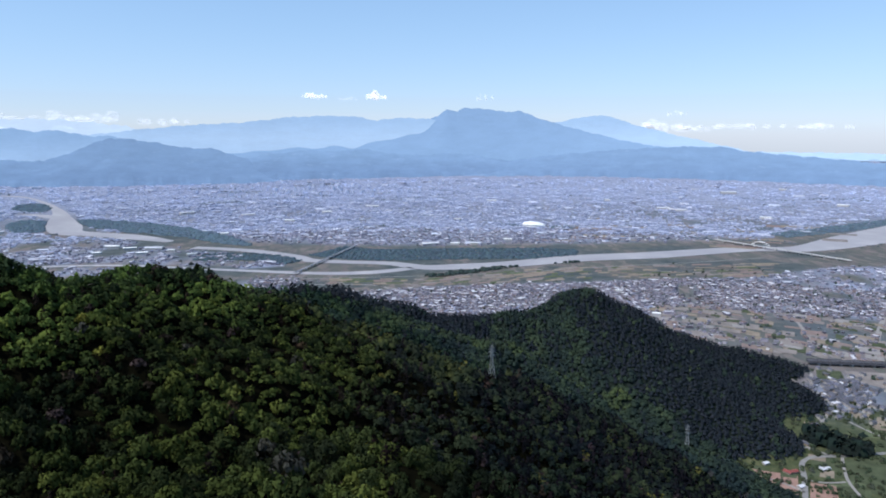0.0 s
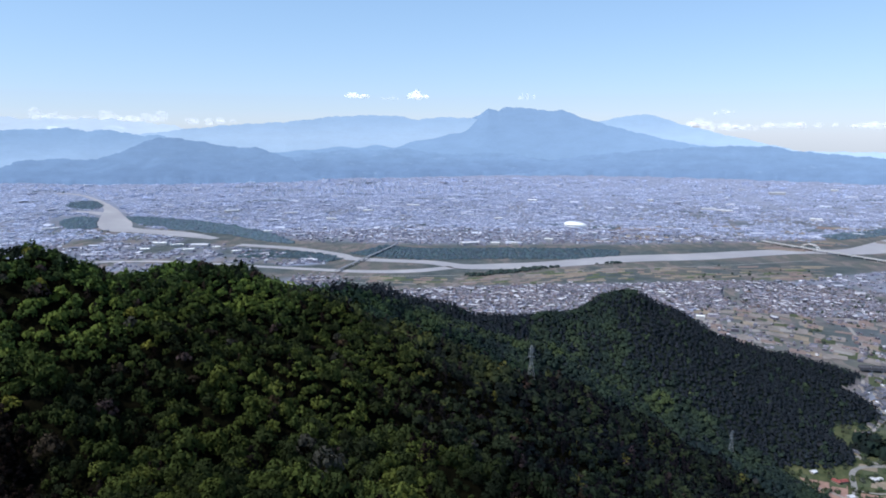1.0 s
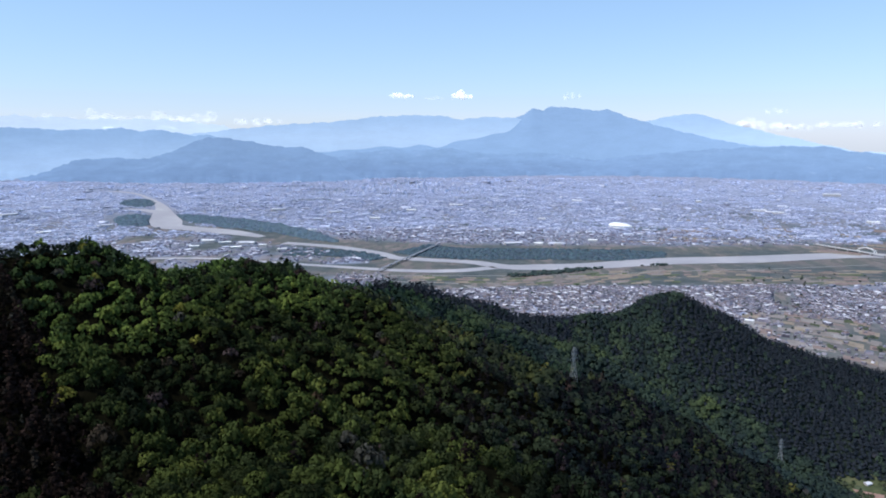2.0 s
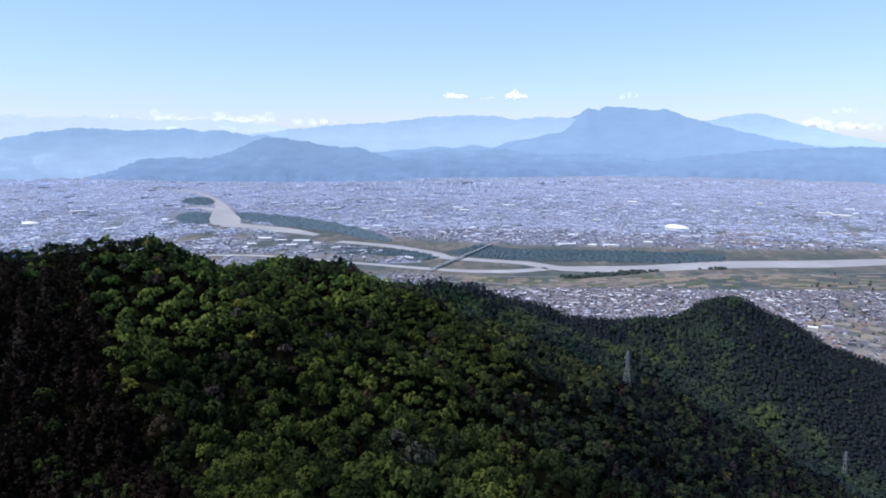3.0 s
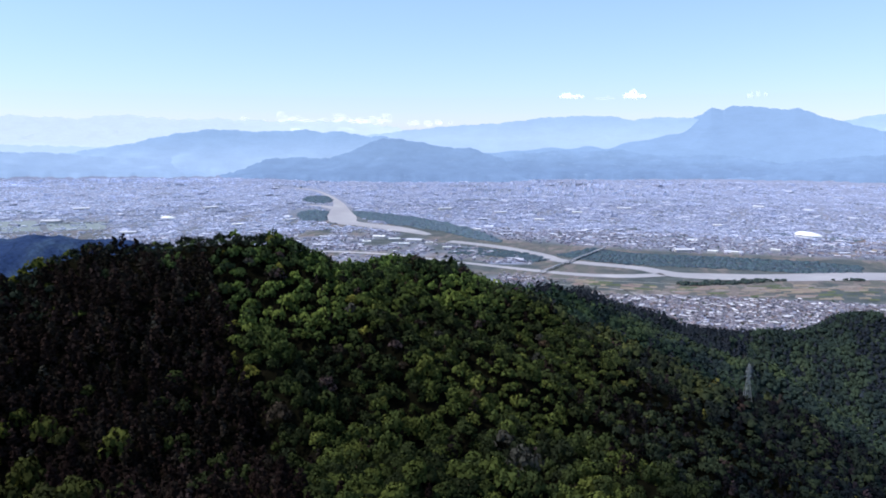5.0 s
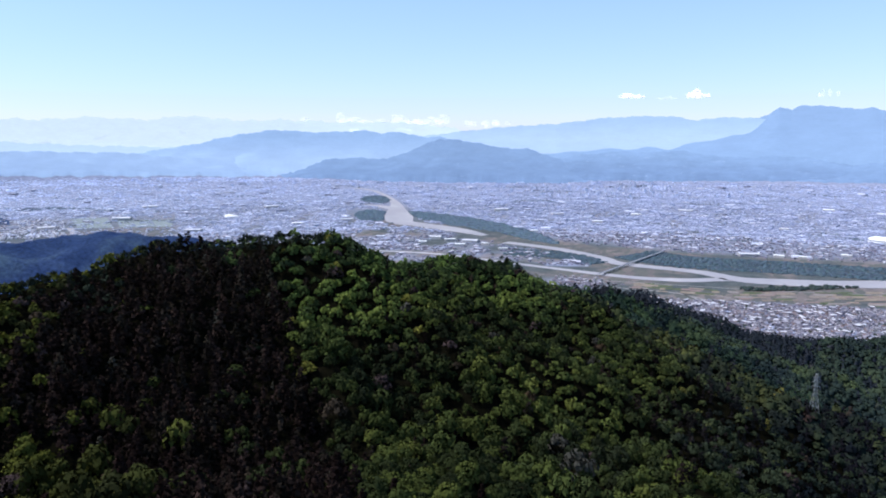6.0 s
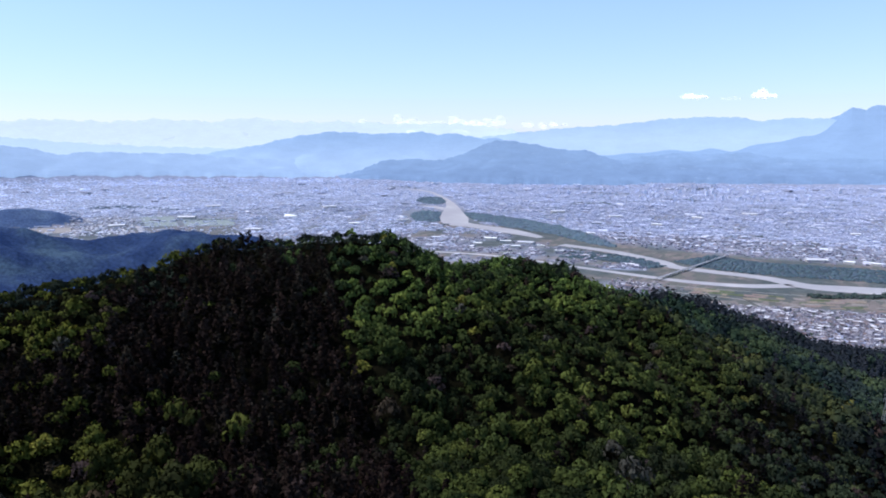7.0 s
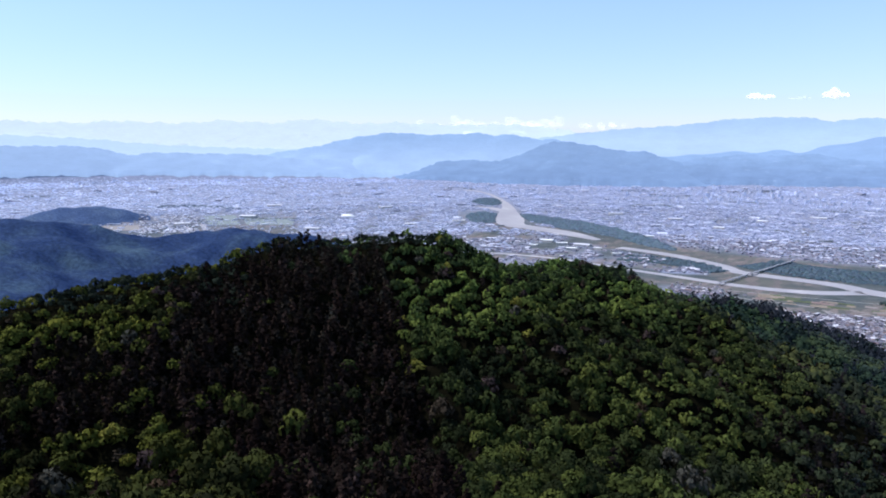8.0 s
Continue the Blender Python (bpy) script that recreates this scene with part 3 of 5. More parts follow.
# ================= clouds =================
def cloud(az, el, wide, high, count, label, seed, thin=False):
    r = 4978.0
    g = np.random.default_rng(seed)
    bm = bmesh.new()
    cx, cy = pol(az, r)
    cz = EYE_Z + r * math.tan(radians(el))
    a = radians(az)
    for k in range(count):
        u = g.uniform(-0.5, 0.5)
        size = (1 - abs(u) * 1.2) * g.uniform(0.6, 1.0)
        w, h = wide * (0.07 if thin else 0.17) * size + 4, high * (0.6 * g.uniform(0.3, 1.0) if thin else 0.5) * size + 2
        m = Matrix.Translation((cx + math.cos(a) * u * wide, cy + math.sin(a) * u * wide, cz + h * g.uniform(0.2, 0.9))) @ Matrix.Rotation(a, 4, "Z") @ Matrix.Diagonal((w, w * 0.6, h, 1))
        bmesh.ops.create_icosphere(bm, subdivisions=3, radius=1, matrix=m)
    for v in bm.verts:
        n = noise.fractal(v.co / (high * 0.6), 0.8, 2.0, 4)
        v.co += v.normal * n * high * 0.16
    tagged(new("cloud", bm_mesh("cloud", bm, M_THIN if thin else M_CLOUD, True)), label, "cloud", "clouds over the mountains", "structure")


M_CLOUD, cn, cb = mat("cloud", 1.0, 0.0)
cb.inputs["Base Color"].default_value = (0.9, 0.9, 0.92, 1)
# self-glow added in place of sunlight scattered inside the cloud
cb.inputs["Emission Color"].default_value = (0.95, 0.97, 1.0, 1)
cb.inputs["Emission Strength"].default_value = 0.42
ct = cn.nodes.new("ShaderNodeBsdfTransparent")
cm = cn.nodes.new("ShaderNodeMixShader")
cn.links.new(ramp(cn, noise_of(cn, 0.035, 5, 0.65), ((0.34, (0.0,) * 3), (0.66, (0.5,) * 3))), cm.inputs[0])
cn.links.new(ct.outputs[0], cm.inputs[1])
cn.links.new(cb.outputs[0], cm.inputs[2])
cn.links.new(cm.outputs[0], cn.nodes["Material Output"].inputs[0])
M_THIN = M_CLOUD.copy()
M_THIN.name = "thin_cloud"
for q in M_THIN.node_tree.nodes:
    if q.type == "VALTORGB":
        q.color_ramp.elements[0].position, q.color_ramp.elements[1].position = 0.26, 0.74
        q.color_ramp.elements[1].color = (0.2, 0.2, 0.2, 1)
cloud(10.3, 3.1, 165, 38, 14, "small white puff of cloud with a flat base", 3)
cloud(5.4, 3.05, 150, 58, 14, "small white heaped cloud with a flat base", 4)
cloud(-17.0, 0.55, 620, 80, 26, "long white cloud bank lying on a mountain flank", 5, True)
cloud(-18.3, 1.7, 120, 60, 9, "small white cloud tower over a bank", 6, True)
cloud(-22.8, 0.7, 520, 45, 18, "thin white cloud band low over the hills", 7, True)
cloud(-28.4, 0.65, 330, 50, 16, "thin white cloud band low over the hills", 8, True)
cloud(7.6, 2.95, 130, 20, 7, "faint wisp of cloud between two puffs", 12, True)
cloud(-3.4, 3.0, 130, 60, 6, "faint wisp of cloud over the volcano", 13, True)
cloud(31.0, 1.12, 900, 90, 15, "white cloud bank along snowy peaks", 9, True)
cloud(21.5, 1.0, 420, 50, 7, "low white cloud bank behind the near range", 14, True)
cloud(25.5, 1.12, 560, 80, 10, "white cloud bank along snowy peaks", 10, True)


# ================= trees =================
def crown_shape(seed, lumps, leaves, leaf, conifer=False, quads=True, up=0.25):
    """Leaf clumps over a lumpy crown of unit half-width: corner points and faces."""
    g = np.random.default_rng(seed)
    cents, rads = [], []
    if conifer:
        for k in range(lumps):
            t = (k + 0.5) / lumps
            rad = 0.62 * (1 - t) ** 0.8 + 0.1
            a = k * 2.4 + g.uniform(-0.4, 0.4)
            cents.append((math.cos(a) * rad * 0.62, math.sin(a) * rad * 0.62, 0.55 + 2.2 * t))
            rads.append(rad * 0.72)
    else:
        for k in range(lumps):
            a, t = k * 2.4 + g.uniform(-0.5, 0.5), (k + 0.5) / lumps
            u = math.sqrt(t) * 0.72
            cents.append((math.cos(a) * u, math.sin(a) * u, 0.42 + 0.98 * math.sqrt(1 - t * 0.9) + g.uniform(-0.15, 0.15)))
            rads.append(g.uniform(0.24, 0.48))
    cents, rads = np.array(cents), np.array(rads)
    if not conifer:
        cents = cents * (g.uniform(0.78, 1.0), g.uniform(1.0, 1.3), g.uniform(0.9, 1.1)) + g.normal(size=cents.shape) * (0.10, 0.10, 0.05)
    pos, nrm = [], []
    per = max(3, leaves // lumps)
    for c, q in zip(cents, rads):
        d = g.normal(size=(per * 3, 3))
        d /= np.linalg.norm(d, axis=1)[:, None]
        d = d[d[:, 2] > -0.45]
        p = c + d * q * g.uniform(0.82, 1.08, (len(d), 1)) * (1, 1, 0.85)
        inside = (np.linalg.norm(p[:, None] - cents[None], axis=2) < rads[None] * 0.78).sum(1) > 0
        p, d = p[~inside][:per], d[~inside][:per]
        pos.append(p), nrm.append(d)
    pos, nrm = np.vstack(pos), np.vstack(nrm)
    lumpn = nrm.copy()
    nrm = nrm + g.normal(size=nrm.shape) * 0.45 + (0, 0, up)
    nrm /= np.linalg.norm(nrm, axis=1)[:, None]
    t1 = np.cross(nrm, g.normal(size=nrm.shape))
    t1 /= np.linalg.norm(t1, axis=1)[:, None]
    t2 = np.cross(nrm, t1)
    s = leaf * g.uniform(0.65, 1.35, (len(pos), 1))
    if quads:
        ang = (0.3, 1.9, 3.5, 5.0)
    else:
        ang = (0.2, 2.4, 4.4)
    v = np.stack([pos + (t1 * math.cos(q) * 1.15 + t2 * math.sin(q) * 0.9) * s + nrm * s * g.uniform(-0.3, 0.3, (len(pos), 1)) for q in ang], 1)
    f = np.arange(v.shape[0] * v.shape[1]).reshape(v.shape[0], v.shape[1])
    out = pos - np.array((0, 0, 1.2 if conifer else 0.55))
    out[:, 2] *= 0.5 if conifer else 1.0
    out /= np.linalg.norm(out, axis=1)[:, None]
    soft = nrm * 0.45 + lumpn * 0.7 + out * 0.38
    soft /= np.linalg.norm(soft, axis=1)[:, None]
    return v.reshape(-1, 3), f, np.repeat(soft, v.shape[1], 0)


def trunk_shape(tall, thick, seed, limbs=4):
    bm = bmesh.new()
    g = random.Random(seed)

    def cone(a, b, r0, r1):
        a, b = Vector(a), Vector(b)
        bmesh.ops.create_cone(bm, cap_ends=False, segments=7, radius1=r0, radius2=r1, depth=(b - a).length,
                              matrix=Matrix.Translation((a + b) / 2) @ (b - a).to_track_quat("Z", "Y").to_matrix().to_4x4())
    cone((0, 0, -0.3), (0.03, 0.02, tall * 0.55), thick, thick * 0.65)
    cone((0.03, 0.02, tall * 0.55), (0.0, 0.05, tall), thick * 0.65, thick * 0.15)
    for k in range(limbs):
        a = k * 2.4 + g.uniform(-0.4, 0.4)
        z = tall * g.uniform(0.4, 0.6)
        cone((0.02, 0.01, z), (math.cos(a) * 0.55, math.sin(a) * 0.55, z + 0.45), thick * 0.45, thick * 0.12)
    return bm_mesh("trunk", bm, M_BARK, True)


def conifer_share(x, y):
    """Where dark conifers stand: a patch below the summit, ridge tops and the cone's far flank."""
    r, az = np.hypot(x, y), np.degrees(np.arctan2(-x, y))
    n = wobble(x, y, 60, 21) * 0.35 + wobble(x, y, 25, 22) * 0.2
    right = np.interp(r, (205, 262, 278, 300, 322, 400), (31.5, 33.5, 34.8, 36.4, 38.4, 38.9))
    left = np.interp(r, (230, 262, 282, 305, 350, 372), (49.5, 51.7, 55.0, 56.5, 56, 53.8))
    patch = (az > right + n * 1.6) & (az < left + n * 4) & (r < 398)
    share = np.where(patch, np.where(r > 300, 0.955, np.where(az < 47 + n * 5, 0.84, 0.90)), 0.07)
    beyond = (az >= left + n * 4)
    share = np.where(beyond & (r > 352 + n * 14), 0.62, share)
    share = np.where(beyond & (r > 287 + n * 14) & (r < 328 + n * 14), 0.80, share)
    share = np.where((az > 35.2) & (az < 50) & (r > 397), 0.85, share)
    share = np.where((np.abs(az - 21.5) < 3) & (r > 530) & (r < 640), 0.55, share)
    share = np.where((az < 12.8) & (az > -6) & (r > 735), 0.10, share)
    share = np.where((az < 14) & (az > -5) & (r > np.interp(az, (-5, 1, 8, 14), (985, 930, 790, 690))), 0.92, share)
    share = np.where((az < -4) & (r > 1000), 0.22 + n * 0.5, share)
    flank = az < np.interp(r, (1017, 1032, 1068, 1118, 1175, 1225), (-19, -15.7, -13.2, -11.2, -10.6, -11.6)) + n
    share = np.where(flank & (r > 1000), 0.93, share)
    share = np.where((np.abs(az + 11.7) < 0.9) & (r > 1180), 0.1, share)
    share = np.where((az < -3) & (r > 200) & (r < 820), 0.42 + n, share)
    share = np.where((az < 8) & (az > -14) & (r > 380) & (r < 560), 0.38 + 1.2 * n, share)
    return share


GREENS = 0.88 * np.array([(0.0135, 0.0180, 0.0095), (0.0200, 0.0270, 0.0115), (0.0290, 0.0390, 0.0140), (0.0400, 0.0535, 0.0160), (0.0540, 0.0690, 0.0185), (0.0740, 0.0880, 0.0220)])
DARKS = 0.88 * np.array([(0.0108, 0.0078, 0.0066), (0.0150, 0.0106, 0.0094), (0.0230, 0.0155, 0.0132), (0.0140, 0.0118, 0.0095)])
ODD = np.array([(0.045, 0.032, 0.02), (0.042, 0.031, 0.030), (0.042, 0.042, 0.034), (0.105, 0.105, 0.022), (0.035, 0.028, 0.02)])


def scatter(spacing, r0, r1, a0, a1, seed):
    """Jittered places on the hills within a ring sector."""
    g = np.random.default_rng(seed)
    c = np.arange(-r1, r1, spacing)
    x, y = np.meshgrid(c, c)
    x, y = x.ravel() + g.uniform(-0.42, 0.42, x.size) * spacing, y.ravel() + g.uniform(-0.42, 0.42, y.size) * spacing
    r, az = np.hypot(x, y), np.degrees(np.arctan2(-x, y))
    k = (r >= r0) & (r < r1) & (az > a0) & (az < a1)
    x, y = x[k], y[k]
    h = ground_height(x, y)
    k = h - valley(np.hypot(x, y)) > 2.0
    return x[k], y[k], h[k], g


def species(x, y, g, vary=0.19):
    con = g.random(len(x)) < conifer_share(x, y)
    tone = np.clip(wobble(x, y, 90, 30) * 0.27 + 0.48 + g.normal(size=len(x)) * vary, 0, 0.999)
    paint = GREENS[(tone * len(GREENS)).astype(int)] * g.uniform(0.85, 1.15, (len(x), 1))
    paint = np.where(con[:, None], DARKS[g.integers(0, len(DARKS), len(x))] * g.uniform(0.8, 1.25, (len(x), 1)), paint)
    r, az = np.hypot(x, y), np.degrees(np.arctan2(-x, y))
    deep = np.clip((6 - az) / 14, 0, 1)[:, None] * (r < 820)[:, None]      # shade painted into the leaves: darker, bluer crowns on the eastern slope
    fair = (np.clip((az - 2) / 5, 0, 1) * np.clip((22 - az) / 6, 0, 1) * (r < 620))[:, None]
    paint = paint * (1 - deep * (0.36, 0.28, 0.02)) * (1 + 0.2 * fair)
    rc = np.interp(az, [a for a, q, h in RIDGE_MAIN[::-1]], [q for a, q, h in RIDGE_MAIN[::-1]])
    # leaf colour scaled up towards the crest, down low on the western slope
    leaf_gain = 1 - 0.25 * np.clip((az - 44) / 6, 0, 1) * np.clip((290 - r) / 50, 0, 1) + 1.1 * np.clip((r / rc - 0.74) / 0.25, 0, 1) * np.clip((az - 6) / 10, 0, 1) * np.clip((50 - az) / 5, 0, 1)
    paint = paint * (1 + (leaf_gain - 1)[:, None] * (0.72, 1.0, 0.8))
    gold = (np.clip((az - 46) / 6, 0, 1) * np.clip((r - 225) / 60, 0.25, 1))[:, None] * ~con[:, None]
    paint = paint * (1 + gold * (0.62, 0.40, 0.0))
    pine = con & (((az > 35.2) & (az < 50) & (r > 392)) | ((az > 50) & (r > 352)) | ((np.abs(az - 21.5) < 3) & (r > 530) & (r < 640)))
    paint = np.where(pine[:, None], np.array((0.0150, 0.0205, 0.0145)) * g.uniform(0.75, 1.4, (len(x), 1)), paint)
    con = con & ~pine
    odd = g.random(len(x)) < 0.16 * vary
    paint = np.where(odd[:, None], ODD[g.integers(0, len(ODD), len(x))], paint)
    return con, paint


def forest(x, y, z, con, paint, g, shapes_green, shapes_dark, width, label, name="forest", grain=0.24, even=1.0):
    verts, faces, cols, norms = [], [], [], []
    base = 0
    for kind, shapes in ((False, shapes_green), (True, shapes_dark)):
        for s, (pv, pf, pn) in enumerate(shapes):
            k = np.where((con == kind) & (np.arange(len(x)) % len(shapes) == s))[0]
            if not len(k):
                continue
            a = g.uniform(0, 6.283, len(k))
            w = width * np.clip(g.normal(1.0, 0.28 * even, len(k)), 0.5, 1.75) * (0.88 if kind else 1.0)
            t = w * g.uniform(1.15 - 0.3 * even, 1.15 + 0.3 * even, len(k)) * (0.85 if kind else 1.0)
            c, sn = np.cos(a), np.sin(a)
            v = np.empty((len(k), len(pv), 3), np.float32)
            v[:, :, 0] = (pv[None, :, 0] * c[:, None] - pv[None, :, 1] * sn[:, None]) * w[:, None] + x[k, None]
            v[:, :, 1] = (pv[None, :, 0] * sn[:, None] + pv[None, :, 1] * c[:, None]) * w[:, None] + y[k, None]
            v[:, :, 2] = pv[None, :, 2] * t[:, None] + z[k, None]
            q = np.empty_like(v)
            q[:, :, 0] = pn[None, :, 0] * c[:, None] - pn[None, :, 1] * sn[:, None]
            q[:, :, 1] = pn[None, :, 0] * sn[:, None] + pn[None, :, 1] * c[:, None]
            q[:, :, 2] = pn[None, :, 2]
            norms.append(q.reshape(-1, 3))
            f = pf[None] + (np.arange(len(k)) * len(pv))[:, None, None] + base
            verts.append(v.reshape(-1, 3)), faces.append(f.reshape(-1, pf.shape[1]))
            shade = g.uniform(1 - grain, 1 + grain, (len(k), len(pf), 1))
            cols.append((paint[k][:, None, :] * shade).reshape(-1, 3))
            base += v.shape[0] * v.shape[1]
    if not verts:
        return None
    me = mesh_from(name, np.vstack(verts), np.vstack(faces), [M_FOREST], np.vstack(cols), None, True, np.vstack(norms))
    return tagged(new(name, me), label, "forest", kind="stuff")


NEAR_R = 236.0
mid_green = [crown_shape(s, 11, 220, 0.148, False, False) for s in (1, 2, 3, 4, 5)]
mid_dark = [crown_shape(s, 9, 120, 0.17, True, False) for s in (6, 7, 8)]
low_green = [crown_shape(s, 8, 84, 0.24, False, False) for s in (11, 12, 13, 14)]
low_dark = [crown_shape(s, 7, 70, 0.22, True, False) for s in (15, 16, 17)]


def calm(shape, stretch=(1, 1, 1)):
    """A far crown whose leaves face mostly up and out."""
    v, f, q = shape
    q = q * 0.5 + (0, 0, 0.55)
    return v * stretch, f, q / np.linalg.norm(q, axis=1)[:, None]


def dome_shape(seed, lumps, leaves=0, conifer=False):
    """A far crown as a few uneven solid domes of foliage with loose sprays round them."""
    g = np.random.default_rng(seed)
    verts, faces, norms = [], [], []
    seg = 5
    for k in range(lumps):
        a = k * 2.4 + g.uniform(-0.5, 0.5)
        u = 0.0 if lumps == 1 else g.uniform(0.28, 0.48)
        if conifer:
            c, rings, tip = np.array((0.0, 0.0, 0.0)), ((0.88, 0.45), (0.58, 1.0)), 1.65
        else:
            size = g.uniform(0.62, 0.82) if lumps > 1 else 0.95
            c, rings, tip = np.array((math.cos(a) * u, math.sin(a) * u, g.uniform(0.55, 0.85))), ((size, -0.25), (size * 0.78, 0.28 + 0.2 * size)), 0.62 * size + 0.12
        base = len(verts)
        for n, (rad, z) in enumerate(rings):
            for q in range(seg):
                t = (q + 0.5 * n + g.uniform(-0.22, 0.22)) * 6.283 / seg
                w = rad * g.uniform(0.82, 1.2)
                verts.append(c + (math.cos(t) * w, math.sin(t) * w, z + g.uniform(-0.1, 0.1)))
                out = np.array((math.cos(t), math.sin(t), 0.25 + 0.75 * n))
                norms.append(out / np.linalg.norm(out))
        verts.append(c + (g.uniform(-0.12, 0.12), g.uniform(-0.12, 0.12), tip))
        norms.append(np.array((0.0, 0.0, 1.0)))
        for q in range(seg):
            r = (q + 1) % seg
            faces += [(base + q, base + r, base + seg + q), (base + r, base + seg + r, base + seg + q), (base + seg + q, base + seg + r, base + 2 * seg)]
    v, f, q = np.array(verts), np.array(faces), np.array(norms)
    if leaves:
        lv, lf, lq = calm(crown_shape(seed + 300, 4, leaves, 0.36, conifer, False, 0.9))
        v, f, q = np.vstack([v, lv]), np.vstack([f, lf + len(v)]), np.vstack([q, lq])
    return v, f, q


far_green = [dome_shape(s, 2, 10) for s in (21, 22, 23, 27)]
far_dark = [dome_shape(s, 1, 14, True) for s in (24, 25, 26)]
tiny_green = [dome_shape(s, 1) for s in (28, 29, 30)]

# the trees that stand on the nearest slope, one by one
fx, fy, fz, fg = scatter(5.0, 130, 330, -48, 80, 51)
fz = fz - fg.uniform(0.0, 2.2, len(fz))
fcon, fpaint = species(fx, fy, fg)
order = np.argsort(np.hypot(fx + 85, fy - 185))
single = np.zeros(len(fx), bool)
single[order[:290]] = True


def tree_kind(label, crown, trunk, category="tree"):
    top = new("tree")
    part("trunk", trunk, top)
    part("crown", crown, top)
    return tagged(top, label, category, "trees on the near slope")


def build_near_trees():
    kinds = []
    for s in range(5):
        v, f, q = crown_shape(80 + s, 15, 560, 0.105)
        me = mesh_from("crown", v, f, [M_GREEN], None, None, True, q)
        kinds.append(tree_kind("broadleaf tree with a rounded fresh green crown on the slope", me, trunk_shape(1.2, 0.055, s)))
    for s in range(3):
        v, f, q = crown_shape(90 + s, 13, 420, 0.10, True)
        me = mesh_from("crown", v, f, [M_DARK], None, None, True, q)
        kinds.append(tree_kind("dark brown-green pointed conifer in a dense stand", me, trunk_shape(2.2, 0.05, 20 + s, 2)))
    g = random.Random(5)
    used = set()
    for k in np.where(single)[0]:
        j = g.randrange(5, 8) if fcon[k] else g.randrange(0, 5)
        w = 3.35 * g.uniform(0.55, 1.5) * (0.9 if fcon[k] else 1)
        m = pose(fx[k], fy[k], fz[k], 0, 0, g.uniform(0, 360))
        size = Matrix.Diagonal((w, w, w * g.uniform(0.85, 1.2), 1))
        if j not in used:
            used.add(j)
            kinds[j].matrix_basis = m @ size
        else:
            made = copy_thing(kinds[j], m)
            made.matrix_basis = m @ size


build_near_trees()
rest = ~single
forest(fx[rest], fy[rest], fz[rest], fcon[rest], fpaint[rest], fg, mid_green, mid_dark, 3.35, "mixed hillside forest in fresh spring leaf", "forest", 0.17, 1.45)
x, y, z, g = scatter(4.6, 140, 415, 34, 66, 57)
keep = (conifer_share(x, y) > 0.78) & (np.hypot(x, y) < 392)
x, y, z = x[keep], y[keep], z[keep]
con, paint = np.ones(len(x), bool), DARKS[g.integers(0, len(DARKS), len(x))] * g.uniform(0.7, 1.9, (len(x), 1))
forest(x, y, z, con, paint, g, low_green, low_dark, 3.1, "dense stand of dark brown-green conifers")
x, y, z, g = scatter(5.5, 330, 560, -30, 80, 52)
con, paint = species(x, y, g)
az, r = np.degrees(np.arctan2(-x, y)), np.hypot(x, y)
top = ((az > 35.2) & (r > 392)) | ((az > 50) & (r > 352))
forest(x[top], y[top], z[top], con[top], paint[top], g, low_green, low_dark, 2.5, "dark rounded pines along the hill's crest", "forest", 0.18, 0.7)
x, y, z, con, paint = x[~top], y[~top], z[~top], con[~top], paint[~top]
# haze painted into the eastern crowns: duller and bluer
east = np.clip((9 - np.degrees(np.arctan2(-x, y))) / 6, 0, 1)[:, None]
paint = paint * (1 - east * (0.10, 0.14, 0.0)) + east * np.where(con[:, None], (0.0, 0.0025, 0.003), (0.0, 0.001, 0.006))
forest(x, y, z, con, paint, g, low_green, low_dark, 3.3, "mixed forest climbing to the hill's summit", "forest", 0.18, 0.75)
x, y, z, g = scatter(6.4, 560, 800, -34, 40, 53)
con, paint = species(x, y, g, 0.18)
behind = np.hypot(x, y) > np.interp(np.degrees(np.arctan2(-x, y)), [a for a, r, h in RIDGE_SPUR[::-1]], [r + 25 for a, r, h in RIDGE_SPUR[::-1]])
# haze painted into the leaves, darker and bluer behind the spur's crest
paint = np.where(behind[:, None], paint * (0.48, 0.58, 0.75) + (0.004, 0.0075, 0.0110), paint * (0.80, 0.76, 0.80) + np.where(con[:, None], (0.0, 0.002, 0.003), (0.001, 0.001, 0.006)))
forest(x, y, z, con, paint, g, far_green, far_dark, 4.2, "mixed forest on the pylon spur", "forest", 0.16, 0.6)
x, y, z, g = scatter(6.8, 800, 1510, -34, 40, 56)
con, paint = species(x, y, g, 0.08)
gully = np.full(len(x), 1e9)
for px, py, w in course([(a, r, 1.0) for a, r, h in RIDGE_GULLY], 10.0):
    gully = np.minimum(gully, np.hypot(x - px, y - py))
# haze painted into all these crowns as a blue-green lift
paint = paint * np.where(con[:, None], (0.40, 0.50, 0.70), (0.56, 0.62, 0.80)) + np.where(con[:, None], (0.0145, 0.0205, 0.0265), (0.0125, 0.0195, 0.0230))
# sunlight on the gully rib painted in: lighter, yellower crowns
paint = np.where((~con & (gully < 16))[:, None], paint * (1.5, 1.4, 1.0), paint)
forest(x, y, z, con, paint, g, far_green, far_dark, 4.6, "hazy blue-green mixed forest on the far spurs and the cone hill", "forest", 0.07, 0.3)


# ================= houses =================
def gable(w, d, h, rise):
    """Corners and faces of a gabled house of unit proportions."""
    return np.array([(-w, -d, 0), (w, -d, 0), (w, d, 0), (-w, d, 0), (-w, -d, h), (w, -d, h), (w, d, h), (-w, d, h), (-w, 0, h + rise), (w, 0, h + rise)], float)


